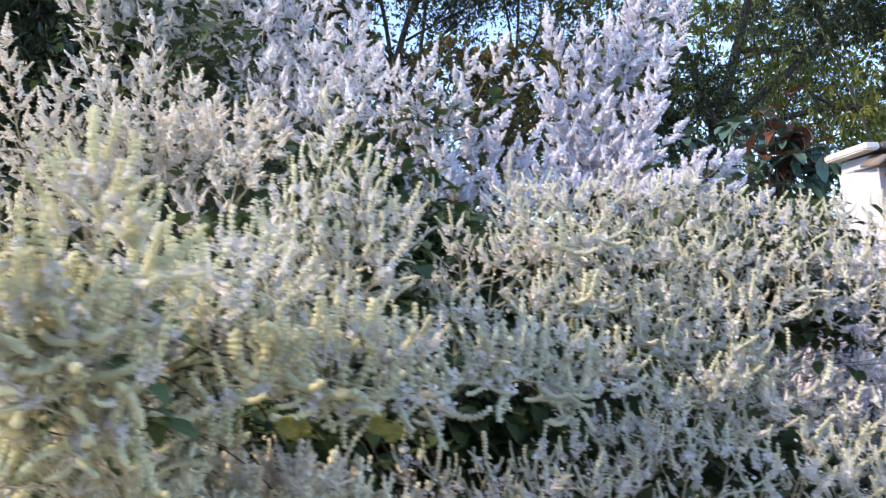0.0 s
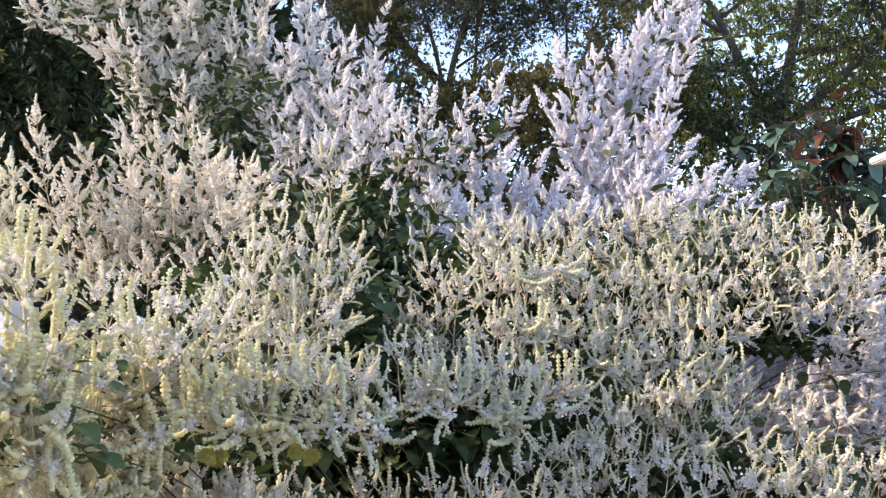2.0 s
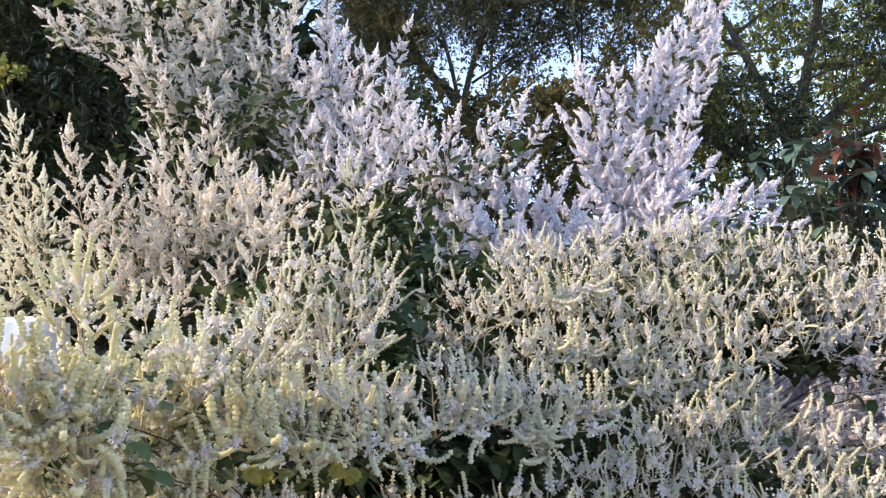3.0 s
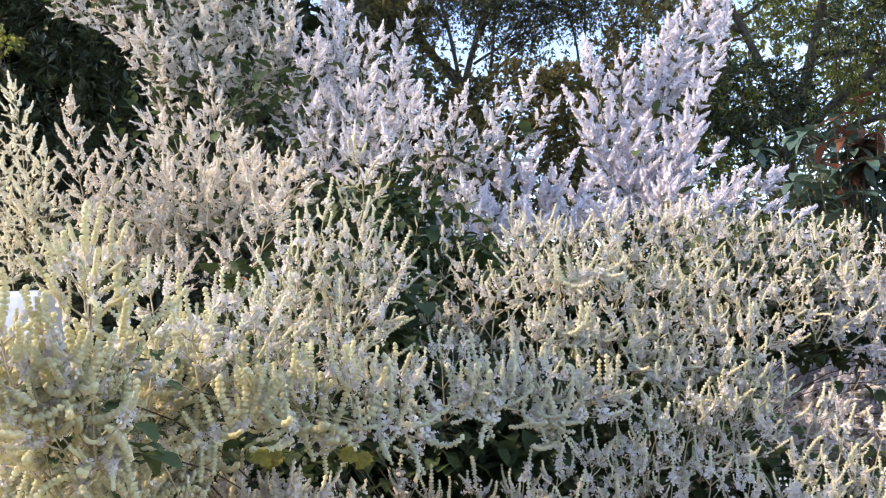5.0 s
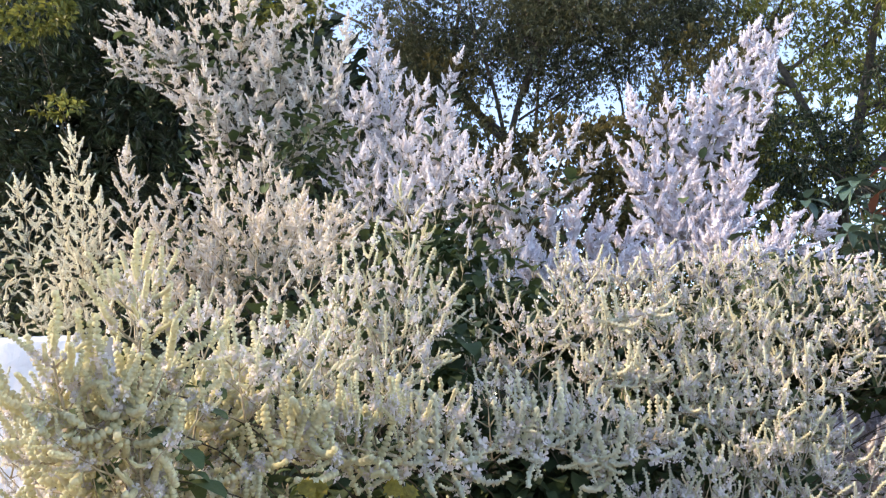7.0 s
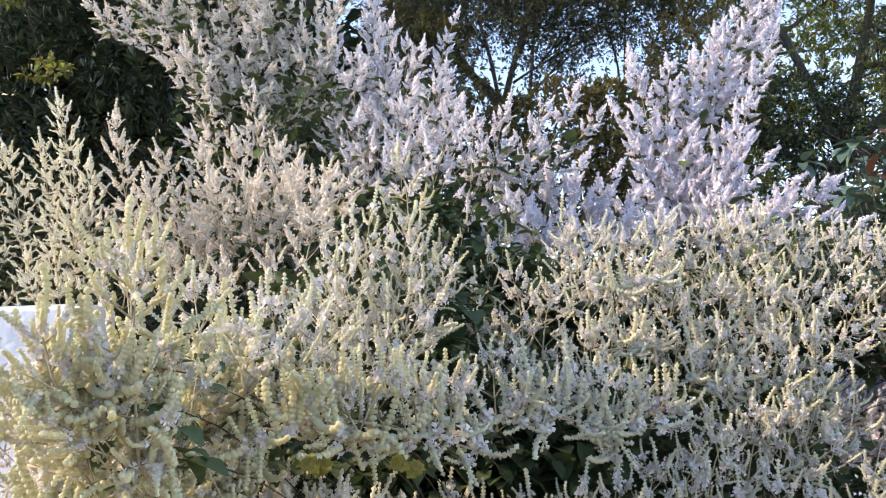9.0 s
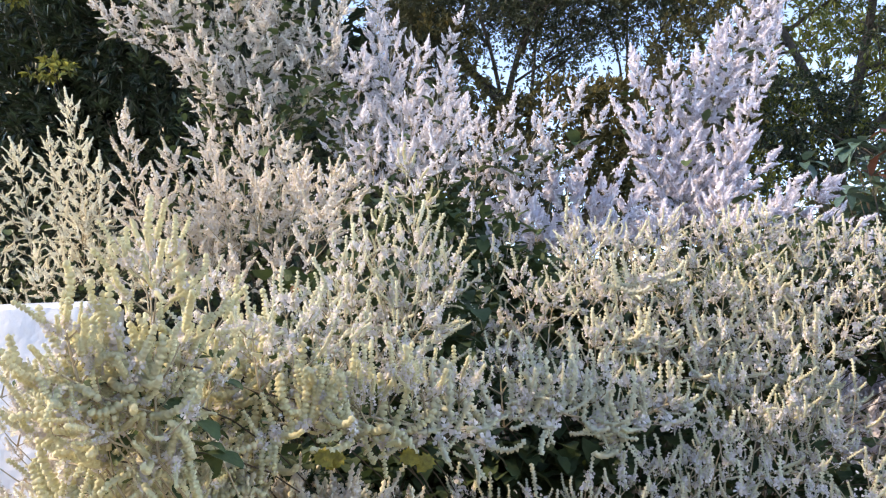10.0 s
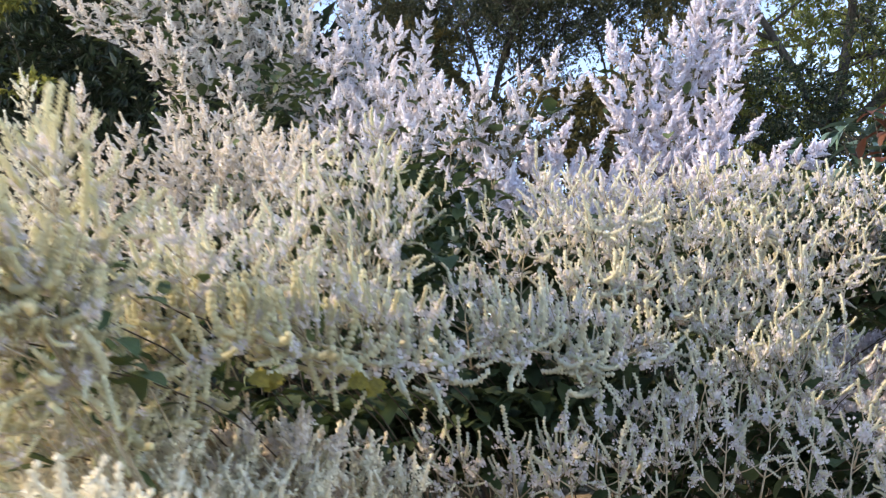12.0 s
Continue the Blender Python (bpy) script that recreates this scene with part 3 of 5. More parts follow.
thicket("olive_bush", (3.2, 10.4, 0), "thin sunlit bush with hanging yellow-green leaves",
        [(2.6, 10.4, 3.0, 1.2, 0.5, 0.9, 260), (4.2, 10.4, 3.4, 1.2, 0.5, 1.2, 260), (2.4, 10.6, 5.6, 1.1, 0.5, 1.0, 200), (5.0, 10.6, 5.2, 1.2, 0.5, 1.2, 200)],
        14, (OLIVE, 0.085, 0.034, 9, 0.5, 0.8))
tree("olive_tree", (2.75, 9.2, 0), "old tree with a dark twisting trunk and drooping yellow-green leaves",
     [(2.75, 9.2, 0, 2.85, 9.0, 3.6, 0.11, 0), (2.85, 9, 3.5, 3.3, 8.9, 5.2, 0.07, 3), (2.85, 9, 3.5, 4.2, 8.9, 4.7, 0.06, 3), (2.85, 9, 3.5, 2.2, 9.2, 5.4, 0.06, 3), (2.85, 9, 3.4, 4.6, 9.2, 3.9, 0.05, 3), (2.85, 9, 3.3, 1.9, 8.8, 3.7, 0.05, 3)],
     8, (OLIVE, 0.075, 0.026, 9, 0.6, 0.7), twigs=4, spots_per=7, puff=0.26)
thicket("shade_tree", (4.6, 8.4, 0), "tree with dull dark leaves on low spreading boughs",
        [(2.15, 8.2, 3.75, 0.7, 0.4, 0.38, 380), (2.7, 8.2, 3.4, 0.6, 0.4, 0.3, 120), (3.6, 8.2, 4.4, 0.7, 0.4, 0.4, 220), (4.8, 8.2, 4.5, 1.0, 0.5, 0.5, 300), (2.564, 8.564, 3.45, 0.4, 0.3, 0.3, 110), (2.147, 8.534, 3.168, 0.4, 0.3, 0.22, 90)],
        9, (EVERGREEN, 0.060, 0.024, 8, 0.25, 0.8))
thicket("dark_bush", (-0.6, 8.3, 0), "tall bush of dull brownish-green leaves in shade",
        [(-0.9, 8.2, 3.45, 0.9, 0.4, 0.85, 780), (0.1, 8.2, 3.45, 0.9, 0.4, 0.8, 820), (0.9, 8.4, 3.55, 0.8, 0.4, 0.85, 760), (-0.3, 8.2, 2.2, 1.6, 0.5, 0.9, 420), (-2.0, 8.4, 3.8, 0.8, 0.4, 1.2, 520), (1.5, 8.4, 4.3, 0.6, 0.4, 0.8, 320), (-1.2, 8.6, 4.6, 0.5, 0.3, 0.6, 300), (0.531, 8.306, 3.792, 0.55, 0.35, 0.4, 100), (0.095, 8.25, 3.899, 0.55, 0.35, 0.35, 90)],
        10, (BROWNISH, 0.070, 0.034, 7, 0.2, 0.8))
thicket("dark_bush", (1.7, 6.6, 0), "dark bush of blue-green leaves behind the flowering shrub",
        [(1.3, 6.5, 1.7, 0.6, 0.3, 0.8, 420), (2.1, 6.6, 1.8, 0.7, 0.3, 0.85, 420), (0.5, 6.5, 1.5, 0.6, 0.3, 0.7, 260)],
        15, (DULL, 0.095, 0.05, 6, 0.2, 0.8))
thicket("leafy_tree", (5.6, 9.4, 0), "tree with dark hanging leaves above the outbuilding",
        [(4.3, 8.6, 5.0, 0.8, 0.4, 0.7, 420), (5.2, 8.6, 4.3, 0.9, 0.4, 0.8, 420), (6.4, 8.8, 5.0, 1.0, 0.5, 1.2, 260)],
        16, (DULL, 0.085, 0.04, 6, 0.4, 0.8))
thicket("hedge", (0.5, 10.9, 0), "dense dark hedge at the end of the garden",
        [(x, 10.8, 1.35, 1.5, 0.5, 1.35, 420) for x in (-7.5, -5.5, -3.5, -1.5, 0.5, 2.5, 4.5, 6.5)],
        17, (DULL, 0.24, 0.13, 5, 0.1, 0.8))
thicket("far_thicket", (1.5, 13.5, 0), "sunlit thicket of yellow-green leaves far behind the trees",
        [(3.6, 13.5, 1.9, 2.6, 1.0, 1.9, 900), (-0.5, 14, 1.9, 3.0, 1.0, 1.9, 800), (-5, 14, 2.4, 3.0, 1.0, 2.4, 600), (7.5, 13, 2.4, 3.0, 1.0, 2.4, 600), (8.5, 13.6, 5.2, 2.0, 0.6, 1.5, 300), (2.2, 13.9, 4.3, 1.4, 0.6, 0.8, 200), (4.0, 13.5, 5.3, 1.7, 0.6, 1.6, 420), (6.2, 13.2, 5.4, 1.6, 0.6, 1.8, 360)],
        12, (OLIVE, 0.13, 0.05, 9, 0.35, 0.9))


def broad_plant(name, at, label, mat, count, seed, size, spread, high):
    """A low plant with broad leaves on stalks."""
    rng = random.Random(seed)
    at = Vector(at)
    home = thing(name, at, label, "plant")
    mesh = leaf_mesh("leaf", mat, size, size * 0.6, 3, 0.35)
    for k in range(count):
        end = at + Vector((rng.gauss(0, spread), rng.gauss(0, spread * 0.6), high + rng.gauss(0, spread * 0.8)))
        v, f = tube([p - at for p in bezier(at, at.lerp(end, 0.6) + Vector((0, 0, 0.2)), end, 6)], [0.010 - 0.0014 * i for i in range(7)], 5)
        stem = new("stem", mesh_of("stem", v, f, [BARK]))
        stem.parent = home
        for _ in range(4):
            out = Vector((rng.uniform(-1, 1), rng.uniform(-1, 0.5), rng.uniform(-0.5, 0.5)))
            hang("leaf", mesh, home, aimed(end + out * 0.03, out, UP, rng.uniform(0.7, 1.2)))
    return home


broad_plant("broad_leaved_bush", (2.37, 6.01, 0), "bush with broad blue-green leaves catching the light", BLUE_LEAF, 85, 21, 0.16, 0.30, 2.44)
broad_plant("red_leaved_bush", (2.27, 5.89, 0), "bush with red-brown leaves beside the white pier", RED_LEAF, 22, 22, 0.12, 0.13, 2.66)


# ---- the flowering shrubs ----
front = thing("flowering_shrub", (0.35, 2.05, 0), "large flowering shrub with cream and yellow-green bud spikes opening white-lilac", "shrub", "flowering shrubs")
left = thing("flowering_shrub", (-0.75, 2.5, 0), "flowering shrub with pinkish-beige spikes catching the sun before the white wall", "shrub", "flowering shrubs")
rear = thing("flowering_shrub", (-0.3, 3.3, 0), "tall flowering shrub with pale pinkish plumes above round leaves, the inner ones darkened for shade", "shrub", "flowering shrubs")
lilac = thing("flowering_shrub", (0.75, 3.5, 0), "flowering shrub with fluffy pale lilac plumes leaning outwards", "shrub", "flowering shrubs")
side = thing("flowering_shrub", (0.55, 3.1, 0), "flowering shrub with greyish blush sprays before the shaded wall", "shrub", "flowering shrubs")
plumes(front, "green", [
    (-0.206, 0.945, 1.479, -0.205, 0.92, 1.695, 0.125),
    (-0.247, 0.89, 1.545, -0.251, 0.859, 1.632, 0.06),
    (-0.241, 0.913, 1.53, -0.24, 0.884, 1.606, 0.06),
    (-0.218, 0.918, 1.52, -0.221, 0.896, 1.613, 0.06),
    (-0.201, 0.969, 1.542, -0.177, 0.94, 1.649, 0.055),
    (-0.241, 1.11, 1.503, -0.224, 1.119, 1.622, 0.07),
    (-0.253, 1.207, 1.524, -0.246, 1.214, 1.652, 0.07),
    (-0.221, 1.174, 1.505, -0.203, 1.203, 1.63, 0.08),
    (-0.277, 0.921, 1.502, -0.291, 0.879, 1.584, 0.06),
    (-0.239, 0.928, 1.496, -0.268, 0.877, 1.542, 0.06),
    (-0.238, 0.967, 1.512, -0.182, 0.949, 1.562, 0.06),
    (-0.237, 0.981, 1.475, -0.174, 0.964, 1.528, 0.06),
    (-0.25, 0.974, 1.436, -0.28, 0.941, 1.505, 0.08),
], 101, fuzz=0, gap=0.021, leafy=3, down=True)
plumes(front, "cream", [
    (-0.138, 1.4, 1.522, -0.121, 1.45, 1.81, 0.108),
    (-0.105, 1.4, 1.553, -0.059, 1.45, 1.789, 0.108),
    (-0.093, 1.42, 1.552, 0.01, 1.4, 1.716, 0.108),
    (-0.092, 1.35, 1.546, -0.012, 1.35, 1.631, 0.099),
    (-0.148, 1.3, 1.528, -0.165, 1.3, 1.684, 0.099),
    (-0.153, 1.15, 1.53, -0.16, 1.12, 1.653, 0.09),
    (-0.148, 1.35, 1.532, -0.151, 1.4, 1.745, 0.108),
    (-0.166, 1.08, 1.529, -0.166, 1.05, 1.625, 0.09),
    (-0.08, 1.3, 1.519, -0.049, 1.3, 1.59, 0.09),
    (-0.137, 1.2, 1.527, -0.157, 1.2, 1.634, 0.09),
    (-0.076, 1.42, 1.591, -0.035, 1.45, 1.758, 0.09),
    (-0.263, 1.2, 1.57, -0.31, 1.25, 1.686, 0.09),
    (-0.187, 1.4, 1.563, -0.184, 1.45, 1.706, 0.09),
], 102, fuzz=1, leafy=2, rust=0.08)
plumes(front, "green", [
    (-0.186, 2.02, 1.819, -0.207, 2.04, 2.026, 0.108),
], 103, leafy=2, fill=0.7)
plumes(front, "cream", [
    (0.068, 1.75, 1.547, 0.049, 1.78, 1.74, 0.09),
    (0.159, 1.72, 1.624, 0.144, 1.72, 1.822, 0.09),
    (0.184, 1.78, 1.645, 0.218, 1.8, 1.809, 0.108),
    (0.225, 1.8, 1.623, 0.283, 1.85, 1.797, 0.108),
    (0.279, 1.85, 1.623, 0.359, 1.95, 1.839, 0.108),
    (0.336, 1.9, 1.622, 0.426, 2, 1.828, 0.108),
    (0.39, 1.9, 1.62, 0.498, 2, 1.839, 0.117),
    (0.454, 1.9, 1.617, 0.566, 2.05, 1.852, 0.117),
    (0.528, 1.95, 1.616, 0.645, 2.05, 1.82, 0.117),
    (0.593, 1.95, 1.614, 0.717, 2.05, 1.811, 0.117),
    (0.657, 1.95, 1.611, 0.784, 2.05, 1.796, 0.117),
    (0.731, 1.95, 1.608, 0.862, 2.05, 1.794, 0.117),
], 104, fuzz=2, gap=0.025, leafy=1)
plumes(front, "cream", [
    (0.815, 1.95, 1.605, 0.935, 2, 1.783, 0.117),
    (0.875, 1.95, 1.581, 1.018, 2, 1.756, 0.117),
    (0.105, 1.65, 1.548, 0.135, 1.65, 1.699, 0.09),
    (0.169, 1.68, 1.526, 0.197, 1.68, 1.699, 0.099),
    (0.237, 1.7, 1.523, 0.274, 1.7, 1.687, 0.099),
    (0.308, 1.75, 1.529, 0.347, 1.75, 1.698, 0.099),
    (0.38, 1.78, 1.526, 0.421, 1.78, 1.697, 0.108),
    (0.452, 1.8, 1.523, 0.504, 1.8, 1.695, 0.108),
    (0.522, 1.8, 1.531, 0.595, 1.85, 1.684, 0.108),
    (0.614, 1.85, 1.537, 0.701, 1.9, 1.683, 0.108),
    (0.694, 1.85, 1.545, 0.784, 1.9, 1.691, 0.108),
    (0.792, 1.85, 1.541, 0.884, 1.9, 1.675, 0.108),
], 105, fuzz=2, gap=0.03, leafy=1)
plumes(front, "cream", [
    (0.178, 1.6, 1.493, 0.184, 1.6, 1.619, 0.09),
    (0.243, 1.65, 1.497, 0.259, 1.65, 1.618, 0.09),
    (0.31, 1.68, 1.503, 0.326, 1.68, 1.616, 0.09),
    (0.378, 1.7, 1.5, 0.413, 1.7, 1.613, 0.09),
    (0.442, 1.7, 1.489, 0.487, 1.7, 1.601, 0.09),
    (0.502, 1.72, 1.495, 0.565, 1.75, 1.609, 0.09),
    (0.548, 1.75, 1.512, 0.645, 1.8, 1.607, 0.09),
    (-0.005, 1.75, 1.529, -0.019, 1.75, 1.657, 0.081),
    (0.031, 1.75, 1.527, 0.02, 1.75, 1.65, 0.081),
    (0.341, 1.7, 1.52, 0.451, 1.68, 1.536, 0.09),
    (0.22, 1.75, 1.562, 0.248, 1.75, 1.702, 0.09),
], 106, fuzz=1, gap=0.034, leafy=2)
plumes(front, "green", [
    (-0.029, 1.2, 1.482, -0.13, 1.08, 1.514, 0.099),
    (-0.069, 1.15, 1.485, -0.097, 1.12, 1.561, 0.081),
    (-0.056, 1.2, 1.482, -0.066, 1.18, 1.558, 0.081),
    (-0.11, 1.1, 1.491, -0.111, 1.08, 1.563, 0.072),
    (-0.026, 1.25, 1.48, -0.031, 1.22, 1.562, 0.081),
], 107, leafy=2, upward=0.9)
plumes(front, "cream", [
    (0.004, 1.32, 1.468, 0.013, 1.3, 1.559, 0.09),
    (0.053, 1.4, 1.462, 0.052, 1.38, 1.583, 0.099),
    (0.099, 1.42, 1.463, 0.113, 1.4, 1.553, 0.09),
    (0.161, 1.45, 1.459, 0.177, 1.45, 1.55, 0.099),
    (0.21, 1.5, 1.461, 0.247, 1.5, 1.534, 0.09),
    (0.245, 1.55, 1.46, 0.316, 1.55, 1.496, 0.09),
], 108, leafy=1, upward=0.9)
plumes(front, "cream", [
    (-0.003, 1.42, 1.292, -0.01, 1.4, 1.404, 0.081),
    (0.044, 1.42, 1.276, 0.023, 1.4, 1.393, 0.081),
    (0.092, 1.42, 1.291, 0.09, 1.42, 1.404, 0.081),
    (0.146, 1.42, 1.291, 0.161, 1.42, 1.407, 0.081),
    (0.193, 1.45, 1.299, 0.21, 1.45, 1.411, 0.081),
    (0.235, 1.5, 1.311, 0.27, 1.5, 1.427, 0.09),
    (0.285, 1.52, 1.306, 0.323, 1.52, 1.424, 0.09),
    (0.33, 1.55, 1.324, 0.374, 1.55, 1.461, 0.09),
    (0.397, 1.6, 1.339, 0.438, 1.6, 1.494, 0.099),
    (0.444, 1.62, 1.344, 0.486, 1.62, 1.501, 0.099),
    (0.485, 1.65, 1.347, 0.542, 1.68, 1.515, 0.099),
    (0.54, 1.58, 1.291, 0.592, 1.58, 1.407, 0.09),
], 110, fuzz=2, gap=0.03, leafy=1)
plumes(front, "cream", [
    (0.594, 1.58, 1.258, 0.647, 1.58, 1.389, 0.09),
    (0.656, 1.6, 1.245, 0.716, 1.6, 1.377, 0.09),
    (0.712, 1.62, 1.24, 0.788, 1.62, 1.364, 0.09),
    (0.353, 1.5, 1.271, 0.376, 1.5, 1.389, 0.09),
    (0.4, 1.5, 1.27, 0.432, 1.5, 1.396, 0.09),
    (0.454, 1.5, 1.262, 0.486, 1.5, 1.387, 0.09),
    (0.507, 1.5, 1.254, 0.539, 1.5, 1.37, 0.09),
    (0.566, 1.52, 1.249, 0.606, 1.52, 1.358, 0.09),
    (0.625, 1.52, 1.226, 0.666, 1.52, 1.342, 0.09),
    (0.276, 1.45, 1.253, 0.291, 1.45, 1.374, 0.09),
    (0.221, 1.42, 1.254, 0.227, 1.42, 1.373, 0.09),
    (0.167, 1.4, 1.252, 0.166, 1.4, 1.37, 0.09),
    (0.099, 1.4, 1.245, 0.096, 1.4, 1.363, 0.09),
], 111, fuzz=1, gap=0.032, leafy=3, fill=0.8)
plumes(front, "cream", [
    (0.387, 1.62, 1.397, 0.392, 1.65, 1.539, 0.09),
    (0.446, 1.65, 1.41, 0.443, 1.68, 1.555, 0.09),
    (0.462, 1.65, 1.392, 0.494, 1.66, 1.553, 0.09),
    (0.52, 1.7, 1.421, 0.571, 1.72, 1.55, 0.09),
    (0.557, 1.68, 1.386, 0.6, 1.7, 1.521, 0.09),
    (0.589, 1.65, 1.346, 0.641, 1.67, 1.476, 0.09),
    (0.627, 1.62, 1.307, 0.671, 1.64, 1.442, 0.09),
    (0.677, 1.62, 1.307, 0.73, 1.64, 1.44, 0.09),
    (0.496, 1.62, 1.343, 0.56, 1.64, 1.444, 0.09),
    (0.632, 1.75, 1.395, 0.697, 1.76, 1.468, 0.081),
    (0.315, 1.55, 1.341, 0.333, 1.58, 1.455, 0.072),
    (0.356, 1.55, 1.34, 0.354, 1.6, 1.47, 0.081),
], 112, fuzz=1, gap=0.036, leafy=3, fill=0.7)
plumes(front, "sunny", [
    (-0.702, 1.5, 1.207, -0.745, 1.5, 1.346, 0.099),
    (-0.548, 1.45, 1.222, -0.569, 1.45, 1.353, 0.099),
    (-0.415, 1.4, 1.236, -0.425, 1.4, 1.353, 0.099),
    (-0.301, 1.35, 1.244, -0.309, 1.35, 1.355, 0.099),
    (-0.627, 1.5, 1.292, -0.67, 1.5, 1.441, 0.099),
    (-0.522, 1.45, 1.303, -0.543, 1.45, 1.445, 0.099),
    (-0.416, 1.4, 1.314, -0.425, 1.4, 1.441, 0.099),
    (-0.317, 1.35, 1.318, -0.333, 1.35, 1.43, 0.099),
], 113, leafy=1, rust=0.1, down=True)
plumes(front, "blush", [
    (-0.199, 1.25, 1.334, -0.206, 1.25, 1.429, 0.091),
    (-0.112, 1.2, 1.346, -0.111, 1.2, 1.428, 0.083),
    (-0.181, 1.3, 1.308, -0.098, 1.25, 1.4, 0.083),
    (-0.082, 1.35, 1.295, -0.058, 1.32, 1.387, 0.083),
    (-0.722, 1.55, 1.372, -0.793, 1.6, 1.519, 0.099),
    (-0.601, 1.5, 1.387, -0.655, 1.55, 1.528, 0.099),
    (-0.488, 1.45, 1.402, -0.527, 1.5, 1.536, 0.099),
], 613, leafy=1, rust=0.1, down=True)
plumes(front, "green", [
    (-0.216, 0.953, 1.483, -0.156, 0.944, 1.468, 0.05),
    (-0.227, 0.963, 1.467, -0.221, 0.949, 1.424, 0.05),
    (-0.228, 1.038, 1.436, -0.204, 1.025, 1.401, 0.05),
    (-0.242, 1.132, 1.489, -0.201, 1.161, 1.55, 0.07),
    (-0.326, 1.005, 1.416, -0.349, 0.978, 1.442, 0.07),
], 114, fuzz=0, gap=0.021, leafy=3, down=True)
plumes(front, "blush", [
    (-0.509, 1.3, 1.313, -0.503, 1.28, 1.457, 0.124),
    (-0.448, 1.3, 1.304, -0.438, 1.28, 1.446, 0.124),
    (-0.377, 1.28, 1.305, -0.366, 1.26, 1.436, 0.124),
    (-0.309, 1.26, 1.305, -0.304, 1.25, 1.42, 0.124),
    (-0.249, 1.25, 1.311, -0.235, 1.24, 1.398, 0.116),
    (-0.195, 1.25, 1.308, -0.181, 1.24, 1.394, 0.116),
    (-0.143, 1.25, 1.3, -0.129, 1.24, 1.385, 0.116),
    (-0.115, 1.3, 1.283, -0.091, 1.28, 1.367, 0.083),
    (-0.587, 1.35, 1.386, -0.597, 1.35, 1.52, 0.124),
    (-0.557, 1.4, 1.394, -0.562, 1.4, 1.517, 0.124),
    (-0.457, 1.35, 1.408, -0.448, 1.35, 1.508, 0.083),
], 115, leafy=1, gap=0.040, fuzz=2, down=True, rust=0.1)
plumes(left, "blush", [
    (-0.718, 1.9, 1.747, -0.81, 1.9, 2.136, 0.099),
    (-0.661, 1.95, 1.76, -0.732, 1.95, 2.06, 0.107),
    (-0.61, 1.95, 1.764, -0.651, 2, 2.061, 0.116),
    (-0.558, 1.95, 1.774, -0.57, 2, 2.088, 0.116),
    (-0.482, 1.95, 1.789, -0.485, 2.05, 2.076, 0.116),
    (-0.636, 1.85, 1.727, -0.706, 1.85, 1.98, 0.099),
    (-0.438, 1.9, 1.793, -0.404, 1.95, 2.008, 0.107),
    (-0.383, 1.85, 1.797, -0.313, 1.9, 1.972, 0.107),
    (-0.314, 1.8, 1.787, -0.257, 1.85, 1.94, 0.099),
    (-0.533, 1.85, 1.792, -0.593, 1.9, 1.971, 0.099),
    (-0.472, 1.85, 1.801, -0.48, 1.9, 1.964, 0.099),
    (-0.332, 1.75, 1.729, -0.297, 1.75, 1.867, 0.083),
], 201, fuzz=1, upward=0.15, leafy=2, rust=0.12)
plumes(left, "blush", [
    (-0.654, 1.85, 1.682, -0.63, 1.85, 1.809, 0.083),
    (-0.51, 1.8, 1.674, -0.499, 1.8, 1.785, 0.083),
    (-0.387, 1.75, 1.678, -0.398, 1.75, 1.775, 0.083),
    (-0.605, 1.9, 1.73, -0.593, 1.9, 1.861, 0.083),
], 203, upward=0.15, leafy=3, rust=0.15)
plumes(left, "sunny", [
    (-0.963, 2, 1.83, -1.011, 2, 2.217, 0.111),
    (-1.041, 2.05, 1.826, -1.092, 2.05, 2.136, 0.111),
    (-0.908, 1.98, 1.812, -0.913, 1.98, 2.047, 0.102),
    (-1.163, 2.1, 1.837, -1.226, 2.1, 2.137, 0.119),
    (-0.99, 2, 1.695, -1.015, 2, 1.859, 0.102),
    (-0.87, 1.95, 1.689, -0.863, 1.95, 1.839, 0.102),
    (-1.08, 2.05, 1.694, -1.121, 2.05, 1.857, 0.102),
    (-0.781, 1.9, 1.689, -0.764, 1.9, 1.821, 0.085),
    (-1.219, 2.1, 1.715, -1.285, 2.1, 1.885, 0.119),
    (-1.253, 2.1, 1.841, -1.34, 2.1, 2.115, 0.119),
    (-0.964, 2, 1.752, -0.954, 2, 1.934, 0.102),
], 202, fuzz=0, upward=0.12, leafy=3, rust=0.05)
plumes(rear, "rose", [
    (-1.003, 2.9, 2.223, -1.165, 2.9, 2.707, 0.165),
    (-0.994, 2.95, 2.293, -1.048, 3, 2.863, 0.165),
    (-0.932, 3, 2.342, -0.918, 3.05, 2.948, 0.165),
    (-1.088, 2.95, 2.585, -1.531, 2.95, 2.863, 0.148),
    (-0.85, 3, 2.295, -0.758, 3.05, 2.816, 0.165),
    (-0.818, 3, 2.416, -0.659, 3.05, 2.786, 0.148),
    (-0.823, 2.8, 2.115, -0.877, 2.85, 2.515, 0.148),
    (-0.885, 2.7, 2.1, -1.042, 2.7, 2.33, 0.132),
    (-1.112, 3, 2.666, -1.353, 3, 2.966, 0.148),
    (-1.09, 3, 2.728, -1.137, 3.05, 3.145, 0.165),
], 301, upward=0.15, leafy=8, gap=0.044, fuzz=0, fill=0.8)
